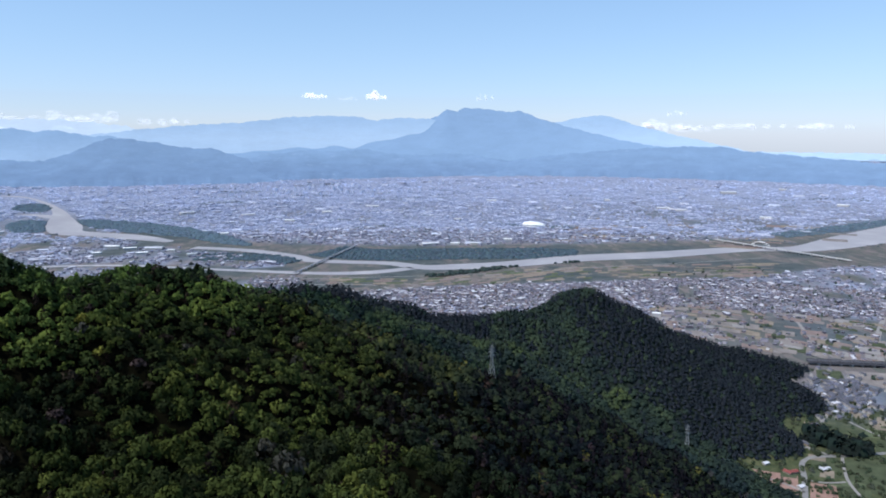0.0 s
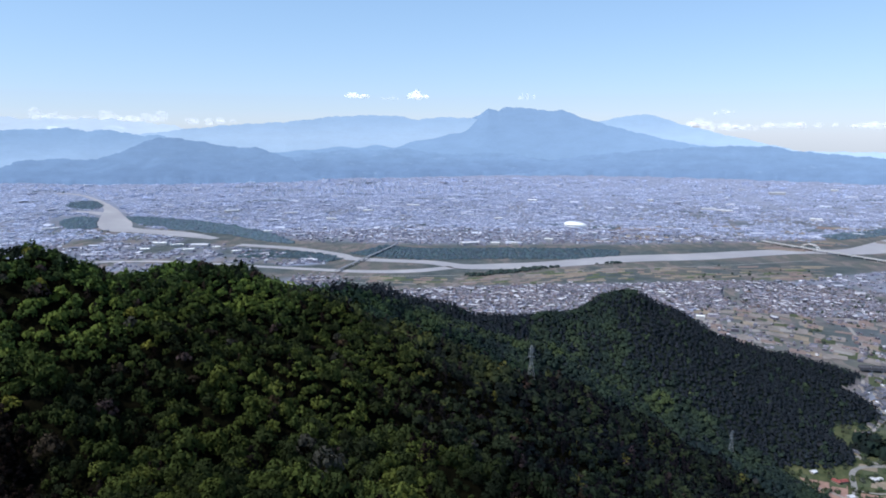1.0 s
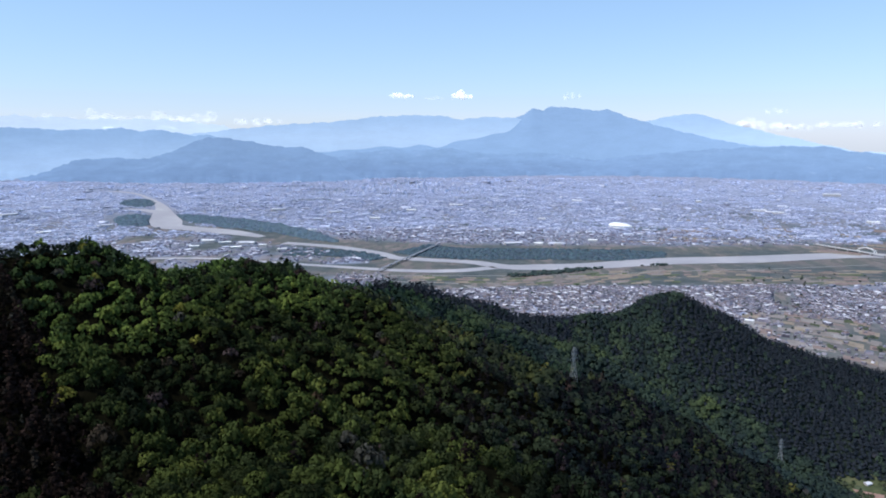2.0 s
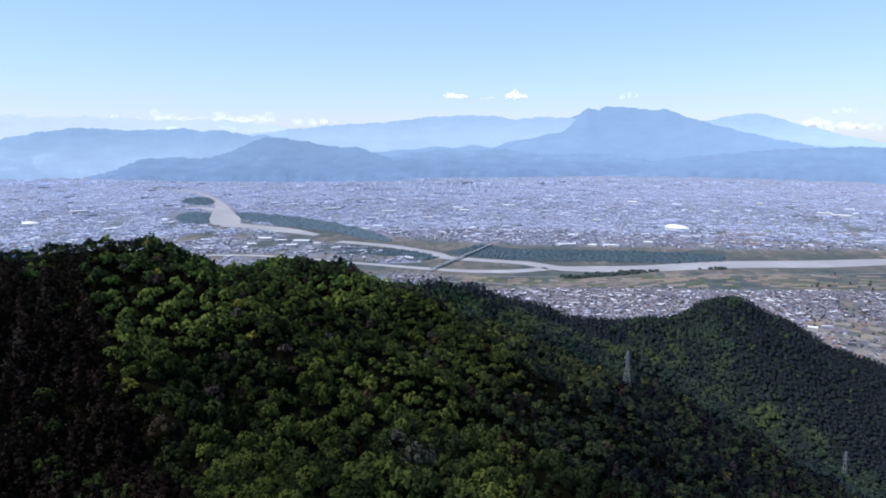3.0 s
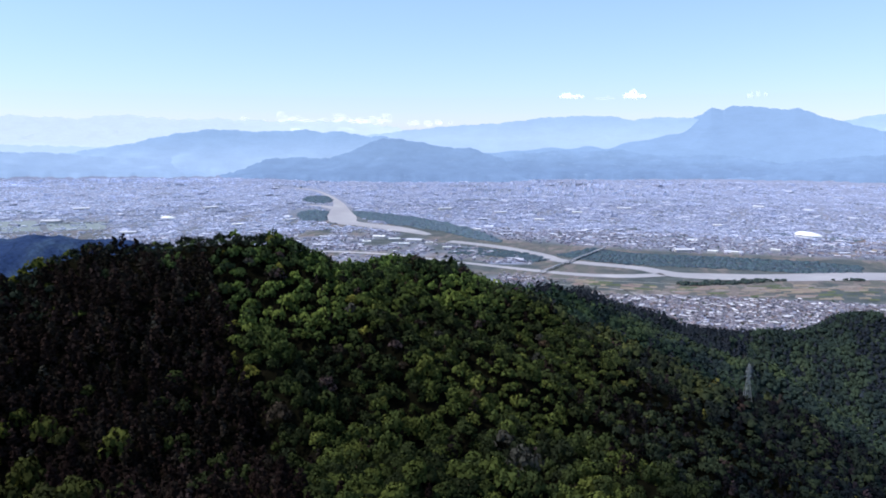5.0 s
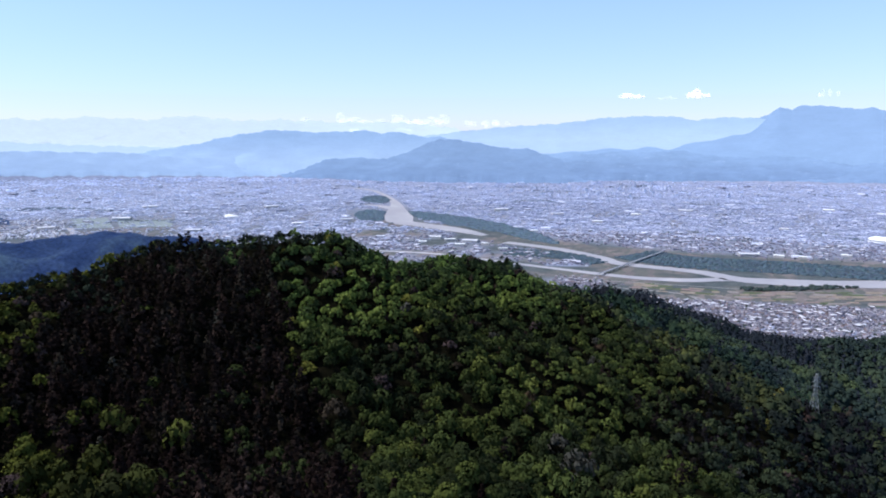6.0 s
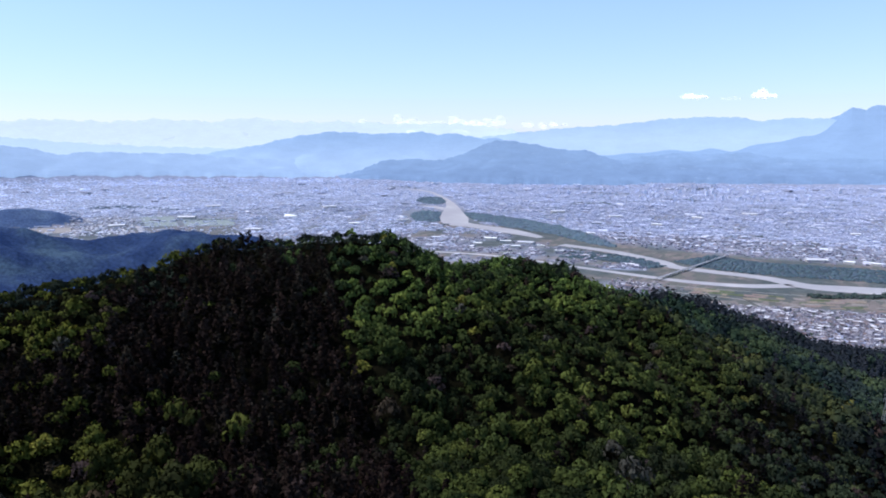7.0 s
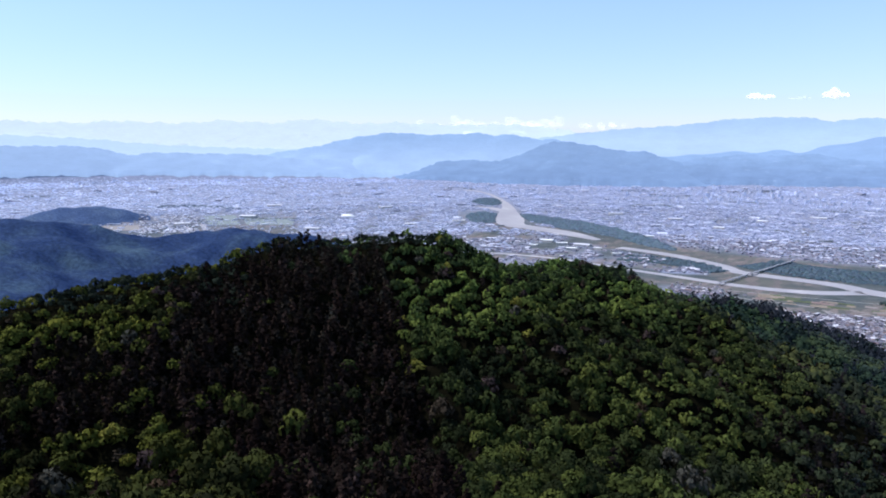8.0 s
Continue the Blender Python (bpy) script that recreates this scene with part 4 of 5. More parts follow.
WALL_Q = np.array([(0, 1, 5, 4), (2, 3, 7, 6), (1, 2, 6, 5), (3, 0, 4, 7)])
ROOF_Q = np.array([(4, 5, 9, 8), (6, 7, 8, 9)])
GABLE_T = np.array([(5, 6, 9), (7, 4, 8)])
ROOFS = 0.93 * np.array([(0.1235, 0.1215, 0.1320), (0.1615, 0.1575, 0.1760), (0.1995, 0.1935, 0.2112), (0.1425, 0.1395, 0.1672), (0.2470, 0.2340, 0.2464), (0.1615, 0.1080, 0.0880), (0.1140, 0.1260, 0.1672), (0.3135, 0.2970, 0.3080)])
WALLS = np.array([(0.1870, 0.1703, 0.2006), (0.2493, 0.2322, 0.2687), (0.1402, 0.1277, 0.1551), (0.3350, 0.3173, 0.3481), (0.0935, 0.0890, 0.1097), (0.1792, 0.1509, 0.1476), (0.1168, 0.1238, 0.1249)])


def houses(x, y, size, g, label, blocks=0.1, white=0.12, pale=0.0, low=1.0, name="town_houses"):
    n = len(x)
    z = ground_height(x, y) - 0.4
    heading = np.round(wobble(x, y, 900, 40) * 3) * 0.35 + g.integers(0, 2, n) * 1.5708 + g.normal(size=n) * 0.06
    w, d = size * g.uniform(0.42, 0.72, n), size * g.uniform(0.32, 0.5, n)
    h = g.uniform(3.0, 6.2, n) * low
    big = g.random(n) < blocks
    w, d, h = np.where(big, w * g.uniform(1.4, 3.2, n), w), np.where(big, d * g.uniform(1.3, 2.2, n), d), np.where(big, h * g.uniform(1.0, 1.9, n), h)
    heading = np.where(big & (pale > 0.2), np.arctan2(-x, y) + g.normal(size=n) * 0.2, heading)
    bands = wobble(np.degrees(np.arctan2(-x, y)) * 40, np.hypot(x, y) * 3.0, 210, 95) * 0.6 + wobble(np.degrees(np.arctan2(-x, y)) * 40, np.hypot(x, y) * 2.2, 75, 96) * 0.5
    if pale > 0.2:
        w, d = w * 1.12, d * 0.9
        heading = np.arctan2(-x, y) + g.normal(size=n) * 0.45
    rise = np.where(big, 0.4, d * g.uniform(0.35, 0.6, n))
    unit = gable(1, 1, 1, 0)
    v = np.repeat(unit[None], n, 0)
    v[:, :, 0] *= w[:, None]
    v[:, :, 1] *= d[:, None]
    v[:, :, 2] *= h[:, None]
    v[:, 8:, 2] += rise[:, None]
    c, s = np.cos(heading)[:, None], np.sin(heading)[:, None]
    vx, vy = v[:, :, 0] * c - v[:, :, 1] * s + x[:, None], v[:, :, 0] * s + v[:, :, 1] * c + y[:, None]
    v[:, :, 0], v[:, :, 1], v[:, :, 2] = vx, vy, v[:, :, 2] + z[:, None]
    off = (np.arange(n) * 10)[:, None, None]
    quads = np.concatenate([(WALL_Q[None] + off).reshape(-1, 4), (ROOF_Q[None] + off).reshape(-1, 4)])
    tris = (GABLE_T[None] + off).reshape(-1, 3)
    roof = ROOFS[g.integers(0, len(ROOFS), n)] * g.uniform(0.85, 1.2, (n, 1))
    roof = np.where((big & (g.random(n) < 0.55))[:, None], 0.5, roof)
    roof = np.where((g.random(n) < white)[:, None], g.uniform(0.5, 0.8, (n, 1)), roof)
    wall = WALLS[g.integers(0, len(WALLS), n)] * (1 + 0.22 * wobble(x, y, 260, 90))[:, None]
    wall = np.where((g.random(n) < white)[:, None], 0.75, wall)
    roof, wall = roof * (1.0, 0.99, 1.03), wall * (1.0, 0.99, 1.03)
    # haze painted in: roofs and walls mixed towards lavender, more with distance
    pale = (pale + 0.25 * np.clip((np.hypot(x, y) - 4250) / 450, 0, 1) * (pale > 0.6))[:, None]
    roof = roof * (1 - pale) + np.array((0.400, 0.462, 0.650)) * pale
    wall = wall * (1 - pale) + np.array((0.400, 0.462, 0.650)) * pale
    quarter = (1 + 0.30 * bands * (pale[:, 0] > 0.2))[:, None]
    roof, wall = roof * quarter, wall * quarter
    # brighter haze towards the sun's side, added to the western house colours
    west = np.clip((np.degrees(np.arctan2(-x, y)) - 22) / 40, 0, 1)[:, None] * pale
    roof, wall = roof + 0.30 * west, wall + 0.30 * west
    paint = np.vstack([np.repeat(wall, 4, 0), np.repeat(roof, 2, 0), np.repeat(wall, 2, 0)])
    me = mesh_from(name, v.reshape(-1, 3), [quads, tris], [M_PAINT], paint)
    return tagged(new(name, me), label, "houses", kind="stuff")


def plots(count, r0, r1, a0, a1, power, g):
    """Random places weighted by how built-up the ground is."""
    r = (g.random(count) * (r1 ** power - r0 ** power) + r0 ** power) ** (1 / power)
    az = g.uniform(a0, a1, count)
    x, y = pol(az, r)
    k = g.random(count) < town_density(x, y)
    return x[k], y[k]


g = np.random.default_rng(61)
x, y = plots(25000, 1560, 2350, -36, 16, 2, g)
houses(x, y, 6.6, g, "dense old town of grey-tiled houses below the hill", 0.05, 0.03, 0.0, 0.85)
x, y = plots(19000, 2350, 3400, -38, 72, 1.6, g)
houses(x, y, 10.0, g, "suburbs of pale and grey roofs along the river", 0.09, 0.05, 0.15, 0.9)
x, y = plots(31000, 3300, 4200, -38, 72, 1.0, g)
houses(x, y, 8.4, g, "wide hazy city of pale roofs across the valley", 0.18, 0.08, 0.54, 0.7)
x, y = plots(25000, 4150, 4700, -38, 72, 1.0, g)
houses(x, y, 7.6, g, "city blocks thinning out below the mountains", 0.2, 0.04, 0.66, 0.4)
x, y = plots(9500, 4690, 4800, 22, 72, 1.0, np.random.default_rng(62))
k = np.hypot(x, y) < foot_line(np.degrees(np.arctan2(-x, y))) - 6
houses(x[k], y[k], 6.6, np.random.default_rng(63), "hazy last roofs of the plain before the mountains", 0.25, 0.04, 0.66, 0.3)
x, y = plots(620, 2900, 4660, -38, 72, 1.2, g)
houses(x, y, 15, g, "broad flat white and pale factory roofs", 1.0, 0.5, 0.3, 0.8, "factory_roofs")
x, y = pol(g.uniform(53.8, 58, 420), g.uniform(3530, 4000, 420))
houses(x, y, 9, g, "compact village of white and rosy roofs by the islet hill", 0.05, 0.45, 0.1, 0.6)


# ---- the nearest houses, one by one ----
def house_kind(w, d, h, rise, wall_m, roof_m, label):
    top = new("house")
    bm = bmesh.new()
    bmesh.ops.create_cube(bm, size=1, matrix=Matrix.Translation((0, 0, h / 2 - 0.3)) @ Matrix.Diagonal((2 * w, 2 * d, h + 0.6, 1)))
    ends = [bm.verts.new(c) for c in ((-w, -d, h), (-w, d, h), (-w, 0, h + rise), (w, -d, h), (w, d, h), (w, 0, h + rise))]
    bm.faces.new((ends[0], ends[2], ends[1]))
    bm.faces.new((ends[3], ends[4], ends[5]))
    part("wall", bm_mesh("wall", bm, wall_m), top)
    bm = bmesh.new()
    e, t = 0.6, 0.25
    low = rise * (d + e) / d
    sec = [(-(d + e), h + rise - low), (0, h + rise), (d + e, h + rise - low), (d + e, h + rise - low + t), (0, h + rise + t), (-(d + e), h + rise - low + t)]
    rings = [[bm.verts.new((x0, yy, zz)) for yy, zz in sec] for x0 in (-w - e, w + e)]
    for k in range(6):
        bm.faces.new((rings[0][k], rings[0][(k + 1) % 6], rings[1][(k + 1) % 6], rings[1][k]))
    bm.faces.new(rings[0])
    bm.faces.new(rings[1][::-1])
    bmesh.ops.recalc_face_normals(bm, faces=bm.faces)
    part("roof", bm_mesh("roof", bm, roof_m), top)
    return tagged(top, label, "house", "houses in the side valley")


M_WALL_A = plain_mat("cream_render", (0.36, 0.34, 0.32), 0.8, 0.2, 0.15)
M_WALL_B = plain_mat("timber_wall", (0.27, 0.22, 0.18), 0.85, 0.2, 0.2)
M_TILE_A = plain_mat("grey_tiles", (0.085, 0.085, 0.10), 0.6, 0.35, 0.25, 0.6)
M_TILE_B = plain_mat("blue_grey_tiles", (0.12, 0.12, 0.155), 0.6, 0.35, 0.25, 0.6)
M_TIN_RED = plain_mat("red_tin", (0.22, 0.06, 0.05), 0.55, 0.35, 0.25, 0.6)
kinds = [house_kind(4.9, 3.3, 4.6, 1.6, M_WALL_A, M_TILE_A, "two-storey cream house with a dark grey tiled roof"),
         house_kind(3.9, 3.0, 4.4, 1.5, M_WALL_A, M_TILE_B, "small house with a blue-grey tiled gable roof"),
         house_kind(6.0, 3.5, 3.2, 1.9, M_WALL_B, M_TILE_A, "long timber farmhouse with a grey tiled roof"),
         house_kind(4.2, 2.8, 3.0, 1.0, M_WALL_A, M_PALE, "low shed with a pale metal roof"),
         house_kind(5.5, 3.2, 3.0, 1.2, M_WALL_B, M_TIN_RED, "farm shed with a red metal roof")]
x, y = plots(5200, 1190, 1555, -37, -27, 2, g)
pick = g.permutation(len(x))[:185]
hx, hy = list(x[pick]), list(y[pick])
hj = list(g.choice([0, 0, 0, 1, 1, 2, 2, 3], len(hx)))
for a, r, j in ((-27.9, 998, 4), (-28.3, 1003, 4), (-30.2, 1030, 3), (-30.5, 1034, 3), (-26.3, 1012, 3), (-28.5, 1108, 3), (-29.0, 1110, 2), (-30.6, 1120, 3), (-31.9, 1130, 3),
                (-29.2, 1180, 3), (-29.4, 1192, 2), (-29.8, 1296, 3), (-28.9, 962, 3), (-26.6, 1130, 0)):
    q = pol(a, r)
    hx.append(q[0]), hy.append(q[1]), hj.append(j)
used = set()
for xx, yy, j in zip(hx, hy, hj):
    if is_hill(xx, yy):
        continue
    m = pose(xx, yy, float(ground_height(xx, yy)), 0, 0, 20 + 90 * int(g.integers(0, 2)) + g.normal() * 5)
    if j in used:
        copy_thing(kinds[j], m)
    else:
        used.add(j)
        kinds[j].matrix_basis = m


# ================= roads and plots in the valley =================
def road(nodes, width, label, material=M_ASPHALT, lift=0.35, name="road"):
    line = course([(a, r, width) for a, r in nodes], 12.0)
    return tagged(strip(name, line, material, lift, 1), label, "road", kind="structure")


def plot(corners, material, label, lift=0.25):
    q = [pol(a, r) for a, r in corners]
    n = 6
    u = np.linspace(0, 1, n + 1)
    v = [[np.array(q[0]) * (1 - a) * (1 - b) + np.array(q[1]) * a * (1 - b) + np.array(q[2]) * a * b + np.array(q[3]) * (1 - a) * b for b in u] for a in u]
    v = np.array(v).reshape(-1, 2)
    i = np.arange((n + 1) ** 2).reshape(n + 1, n + 1)
    f = np.stack([i[:-1, :-1], i[:-1, 1:], i[1:, 1:], i[1:, :-1]], -1).reshape(-1, 4)
    me = mesh_from("field", np.column_stack([v, ground_height(v[:, 0], v[:, 1]) + lift]), f, [material])
    return tagged(new("field", me), label, "field", kind="structure")


M_SOIL = plain_mat("red_soil", (0.205, 0.155, 0.14), 0.95, 0.1, 0.25, 0.08)
M_RED = plain_mat("red_ploughed_soil", (0.27, 0.170, 0.138), 0.95, 0.1, 0.25, 0.1)
M_GRASS = plain_mat("meadow", (0.062, 0.075, 0.042), 0.95, 0.1, 0.35, 0.06)
# far meadow green, greyed by haze put into its colour
M_HAZY_MEADOW = plain_mat("hazy_meadow", (0.20, 0.235, 0.235), 0.95, 0.1, 0.2, 0.04)
M_PADDY = plain_mat("bare_paddy", (0.21, 0.187, 0.172), 0.95, 0.1, 0.25, 0.03)
M_TRACK = plain_mat("pale_track", (0.25, 0.235, 0.225), 0.95, 0.1, 0.15, 0.1)
road(((-29.4, 880), (-29.1, 987), (-28.8, 1030), (-29.0, 1054), (-29.7, 1072), (-31.4, 1092), (-32.8, 1116), (-34.1, 1137), (-37, 1180)), 7, "grey valley road bending past a grove")
road(((-31.4, 1092), (-31.6, 1051), (-31.9, 1017), (-32.5, 988), (-33.3, 963), (-34.5, 930)), 4, "pale farm lane between plots", M_TRACK)
road(((-29.3, 989), (-30.6, 993), (-31.8, 1009)), 3.5, "pale farm lane between plots", M_TRACK)
road(((-27.4, 1096), (-29.1, 1095), (-30.5, 1088), (-31.3, 1091)), 5, "grey side road below the wood")
road(((-28.9, 1490), (-29.0, 1402), (-29.6, 1345), (-30.2, 1317), (-30.4, 1273), (-29.9, 1221), (-29.7, 1168), (-29.3, 1120), (-29.1, 1098)), 6, "pale road winding down from the village", M_TRACK)
road(((-30.4, 1276), (-31.5, 1242), (-33.0, 1211), (-36, 1170)), 4, "pale lane through orchards", M_TRACK)
road(((-30.4, 1270), (-31.5, 1296), (-33.5, 1335), (-37, 1380)), 4, "pale lane along the village edge", M_TRACK)
road(((-23.5, 996), (-25.4, 978), (-28.2, 961), (-29.2, 950)), 4, "pale track along the wood's edge", M_TRACK)
road(((-33.6, 2120), (-33.2, 2053), (-32.9, 1862), (-32.9, 1755), (-33.3, 1600)), 12, "wide pale road through the plain", M_TRACK)
road(((-27.2, 1930), (-27.7, 1877), (-28.5, 1752), (-29.1, 1687), (-30.3, 1600)), 8, "pale road through plots", M_TRACK)
road(((-18, 1950), (-22, 1990), (-27, 2080), (-33, 2240), (-37, 2400)), 9, "pale road crossing the town", M_TRACK)
road(((11.5, 2150), (9.6, 2125), (7.7, 2118), (5.8, 2102), (4.7, 2055), (4.5, 2000), (5.2, 1950), (6.4, 1915)), 9, "pale curving embankment road", M_TRACK)
road(((5.6, 2098), (3.4, 2040), (2.1, 2084), (0.2, 2021), (-0.8, 1960)), 8, "pale lane looping round riverside plots", M_TRACK)
road(((12, 2236), (2, 2235), (-6, 2310), (-14, 2480), (-20, 2640), (-25, 2850)), 7, "grey road on the river embankment")
plot(((-25.4, 990), (-28.6, 996), (-28.8, 940), (-27.4, 925)), M_RED, "bare red-brown ploughed field")
plot(((-29.5, 984), (-31.2, 990), (-31.6, 940), (-29.6, 925)), M_RED, "bare red-brown ploughed field")
plot(((-29.5, 1060), (-31.2, 1082), (-31.5, 1018), (-29.2, 1000)), M_GRASS, "green meadow inside a road bend")
plot(((-31.6, 1085), (-34, 1128), (-35, 1000), (-32.4, 985)), M_GRASS, "green meadow beside a lane")
plot(((-31.0, 1515), (-35, 1560), (-35, 1430), (-31.6, 1465)), M_PADDY, "bare grey paddy field by the viaduct")
plot(((-29.2, 1500), (-30.8, 1510), (-31.2, 1450), (-29.3, 1440)), M_GRASS, "green field by the viaduct")
M_STRAW = plain_mat("straw_strips", (0.225, 0.188, 0.145), 0.95, 0.1, 0.3, 0.03)
M_CROP = plain_mat("young_crop", (0.088, 0.108, 0.06), 0.95, 0.1, 0.3, 0.03)
for k in range(210):
    u = g.random()
    a = 9.5 - 36.0 * u
    low, high = np.interp(a, (-26.5, -18.9, -12.2, -6, 1, 10), (2500, 2330, 2215, 2150, 2085, 2125)), np.interp(a, (-26.5, -18.9, -12.2, -6, 1, 10), (2760, 2570, 2470, 2330, 2205, 2220))
    r = g.uniform(low, high)
    w, d = g.uniform(0.15, 0.8), g.uniform(4, 16)
    tilt = (np.interp(a - 1, (-26.5, -18.9, -12.2, -6, 1, 10), (2760, 2570, 2470, 2330, 2205, 2220)) - high) * w
    plot(((a + w, r - d - tilt), (a - w, r - d + tilt), (a - w, r + d + tilt), (a + w, r + d - tilt)), (M_STRAW, M_SOIL, M_CROP, M_STRAW, M_PADDY)[k % 5], "narrow allotment strip on the river bank", 0.2 + 0.006 * k)
for k in range(70):
    a, r = g.uniform(-36, -25), g.uniform(950, 1350)
    w, d = g.uniform(0.3, 0.9), g.uniform(9, 26)
    if is_hill(*pol(a + w, r)) or is_hill(*pol(a + w, r + d)) or is_hill(*pol(a + w, r - d)):
        continue
    plot(((a + w, r - d), (a - w, r - d * 0.7), (a - w * 0.9, r + d), (a + w * 0.9, r + d * 0.8)), (M_CROP, M_GRASS, M_STRAW, M_GRASS, M_CROP)[k % 5], "small garden plot in the side valley", 0.12 + 0.003 * k)
for k in range(26):
    a, r = g.uniform(-30, -8.5), g.uniform(3050, 3750)
    w, d = g.uniform(0.8, 2.0), g.uniform(12, 34)
    plot(((a + w, r - d), (a - w, r - d), (a - w, r + d), (a + w, r + d)), (M_SOIL, M_PADDY, M_STRAW)[k % 3], "bare brown field among the suburbs", 0.9 + 0.02 * k)
plot(((61.6, 3830), (58.0, 3790), (57.4, 3640), (60.6, 3700)), M_TRACK, "pale bare fields under the islet hill", 0.6)
plot(((53.4, 4000), (51.0, 3970), (50.6, 3690), (53.0, 3730)), M_HAZY_MEADOW, "hazy pale green flood meadow beside a pond", 0.6)
plot(((50.4, 3900), (46.5, 3850), (46.5, 3650), (50.2, 3690)), M_HAZY_MEADOW, "hazy pale green meadow between farm plots", 0.6)
plot(((53.75, 3740), (53.35, 3760), (53.0, 3590), (53.4, 3570)), M_WATER, "small pale pond among meadows", 0.9)
for k in range(190):
    a, r = g.uniform(-35, -17.5), g.uniform(1590, 1960)
    w, d, skew = g.uniform(0.25, 0.8), g.uniform(8, 22), g.uniform(-3, 9)
    plot(((a + w, r - d + skew), (a - w, r - d - skew), (a - w, r + d - skew), (a + w, r + d + skew)), (M_SOIL, M_PADDY, M_TRACK, M_GRASS, M_SOIL, M_PADDY, M_STRAW)[int(g.integers(0, 7))], "plot of bare soil among market gardens", 0.2 + 0.006 * k)



# ================= bridges and viaduct =================
def beam(bm, p, q, wide, high):
    """A level-sided box from p to q along x, with its top at their height."""
    v = [bm.verts.new((e[0], e[1] + s * wide / 2, e[2] - d)) for e in (p, q) for s in (-1, 1) for d in (0, high)]
    for f in ((0, 1, 3, 2), (4, 6, 7, 5), (0, 4, 5, 1), (2, 3, 7, 6), (0, 2, 6, 4), (1, 5, 7, 3)):
        bm.faces.new([v[k] for k in f])
    bmesh.ops.recalc_face_normals(bm, faces=bm.faces)


def bridge(a, b, width, high, spans, label, arch=None, stuff=None, depth=1.6):
    """A girder bridge from a to b (degrees, metres): deck, parapets, piers and, where it has one, an arch."""
    ax, ay = pol(*a)
    bx, by = pol(*b)
    az_, bz_ = float(ground_height(ax, ay)), float(ground_height(bx, by))
    length = math.hypot(bx - ax, by - ay)
    top = new("bridge")
    top.matrix_basis = Matrix.Translation((ax, ay, az_)) @ Matrix.Rotation(math.atan2(by - ay, bx - ax), 4, "Z")
    rise = bz_ - az_
    bm = bmesh.new()
    beam(bm, (0, 0, high), (length, 0, high + rise), width, depth)
    part("deck", bm_mesh("deck", bm, stuff or M_CONCRETE), top)
    for s in (-1, 1):
        bm = bmesh.new()
        beam(bm, (0, s * width * 0.48, high + 1.0), (length, s * width * 0.48, high + rise + 1.0), 0.4, 0.96)
        part("parapet", bm_mesh("parapet", bm, stuff or M_CONCRETE), top)
    for k in range(1, spans):
        u = k / spans
        bm = bmesh.new()
        bmesh.ops.create_cube(bm, size=1, matrix=Matrix.Translation((length * u, 0, (high + rise * u) / 2 - 2)) @ Matrix.Diagonal((2.4, width * 0.7, high + 4, 1)))
        part("pier", bm_mesh("pier", bm, M_CONCRETE), top)
    if arch:
        mid, half, tall = arch
        for s in (-1, 1):
            bm = bmesh.new()
            pts = [(length * mid + half * math.cos(q), s * width * 0.45, high + rise * mid + 1 + tall * math.sin(q)) for q in np.linspace(0, math.pi, 17)]
            for p0, p1 in zip(pts, pts[1:]):
                bar(bm, p0, p1, 1.3)
            part("arch", bm_mesh("arch", bm, M_WHITE), top, "white steel arch")
    return tagged(top, label, "bridge")


bridge((12.3, 2300), (7.3, 2850), 8.0, 8, 12, "long grey girder bridge over two river channels", None, M_GIRDER, 1.3)
bridge((-30.8, 2890), (-21.5, 3230), 14, 8, 12, "grey road bridge with one white tied arch", (0.62, 36, 17))
bridge((-28.6, 1526), (-38, 1650), 16, 9, 14, "dark concrete motorway viaduct above the fields", None, M_DARK_CONCRETE, 4.0)
road(((14.0, 2150), (13.2, 2200), (12.4, 2290)), 10, "bridge approach road", M_TRACK)


# ================= arena and large sheds =================
def arena(az, r, rx, ry, high):
    top = new("arena")
    x0, y0 = pol(az, r)
    top.matrix_basis = pose(x0, y0, float(ground_height(x0, y0)) - 1, 0, 0, az + 8)
    bm = bmesh.new()
    prof = [(1.0, 0), (1.0, 0.42), (0.96, 0.56), (0.75, 0.80), (0.5, 0.95), (0.25, 0.99), (0.0, 1.0)]
    rings = []
    for q, h in prof[:-1]:
        rings.append([bm.verts.new((math.cos(t) * rx * q, math.sin(t) * ry * q, h * high * (1 - 0.28 * math.cos(t) * q))) for t in np.linspace(0, 2 * math.pi, 40, endpoint=False)])
    tip = bm.verts.new((0, 0, high))
    for p, q in zip(rings[1:], rings[2:]):
        for k in range(40):
            bm.faces.new((p[k], p[(k + 1) % 40], q[(k + 1) % 40], q[k]))
    for k in range(40):
        bm.faces.new((rings[-1][k], rings[-1][(k + 1) % 40], tip))
    for v in rings[0]:
        bm.verts.remove(v)
    part("roof", bm_mesh("roof", bm, M_WHITE, True), top, "white shell roof")
    bm = bmesh.new()
    bmesh.ops.create_cone(bm, cap_ends=False, segments=40, radius1=0.97, radius2=0.97, depth=high * 0.32,
                          matrix=Matrix.Translation((0, 0, high * 0.16)) @ Matrix.Diagonal((rx, ry, 1, 1)))
    part("wall", bm_mesh("wall", bm, M_WHITE), top)
    return tagged(top, "large white oval arena with a shallow shell roof", "arena")


arena(-7.5, 3480, 58, 42, 23)
arena(42.1, 3855, 38, 32, 15)


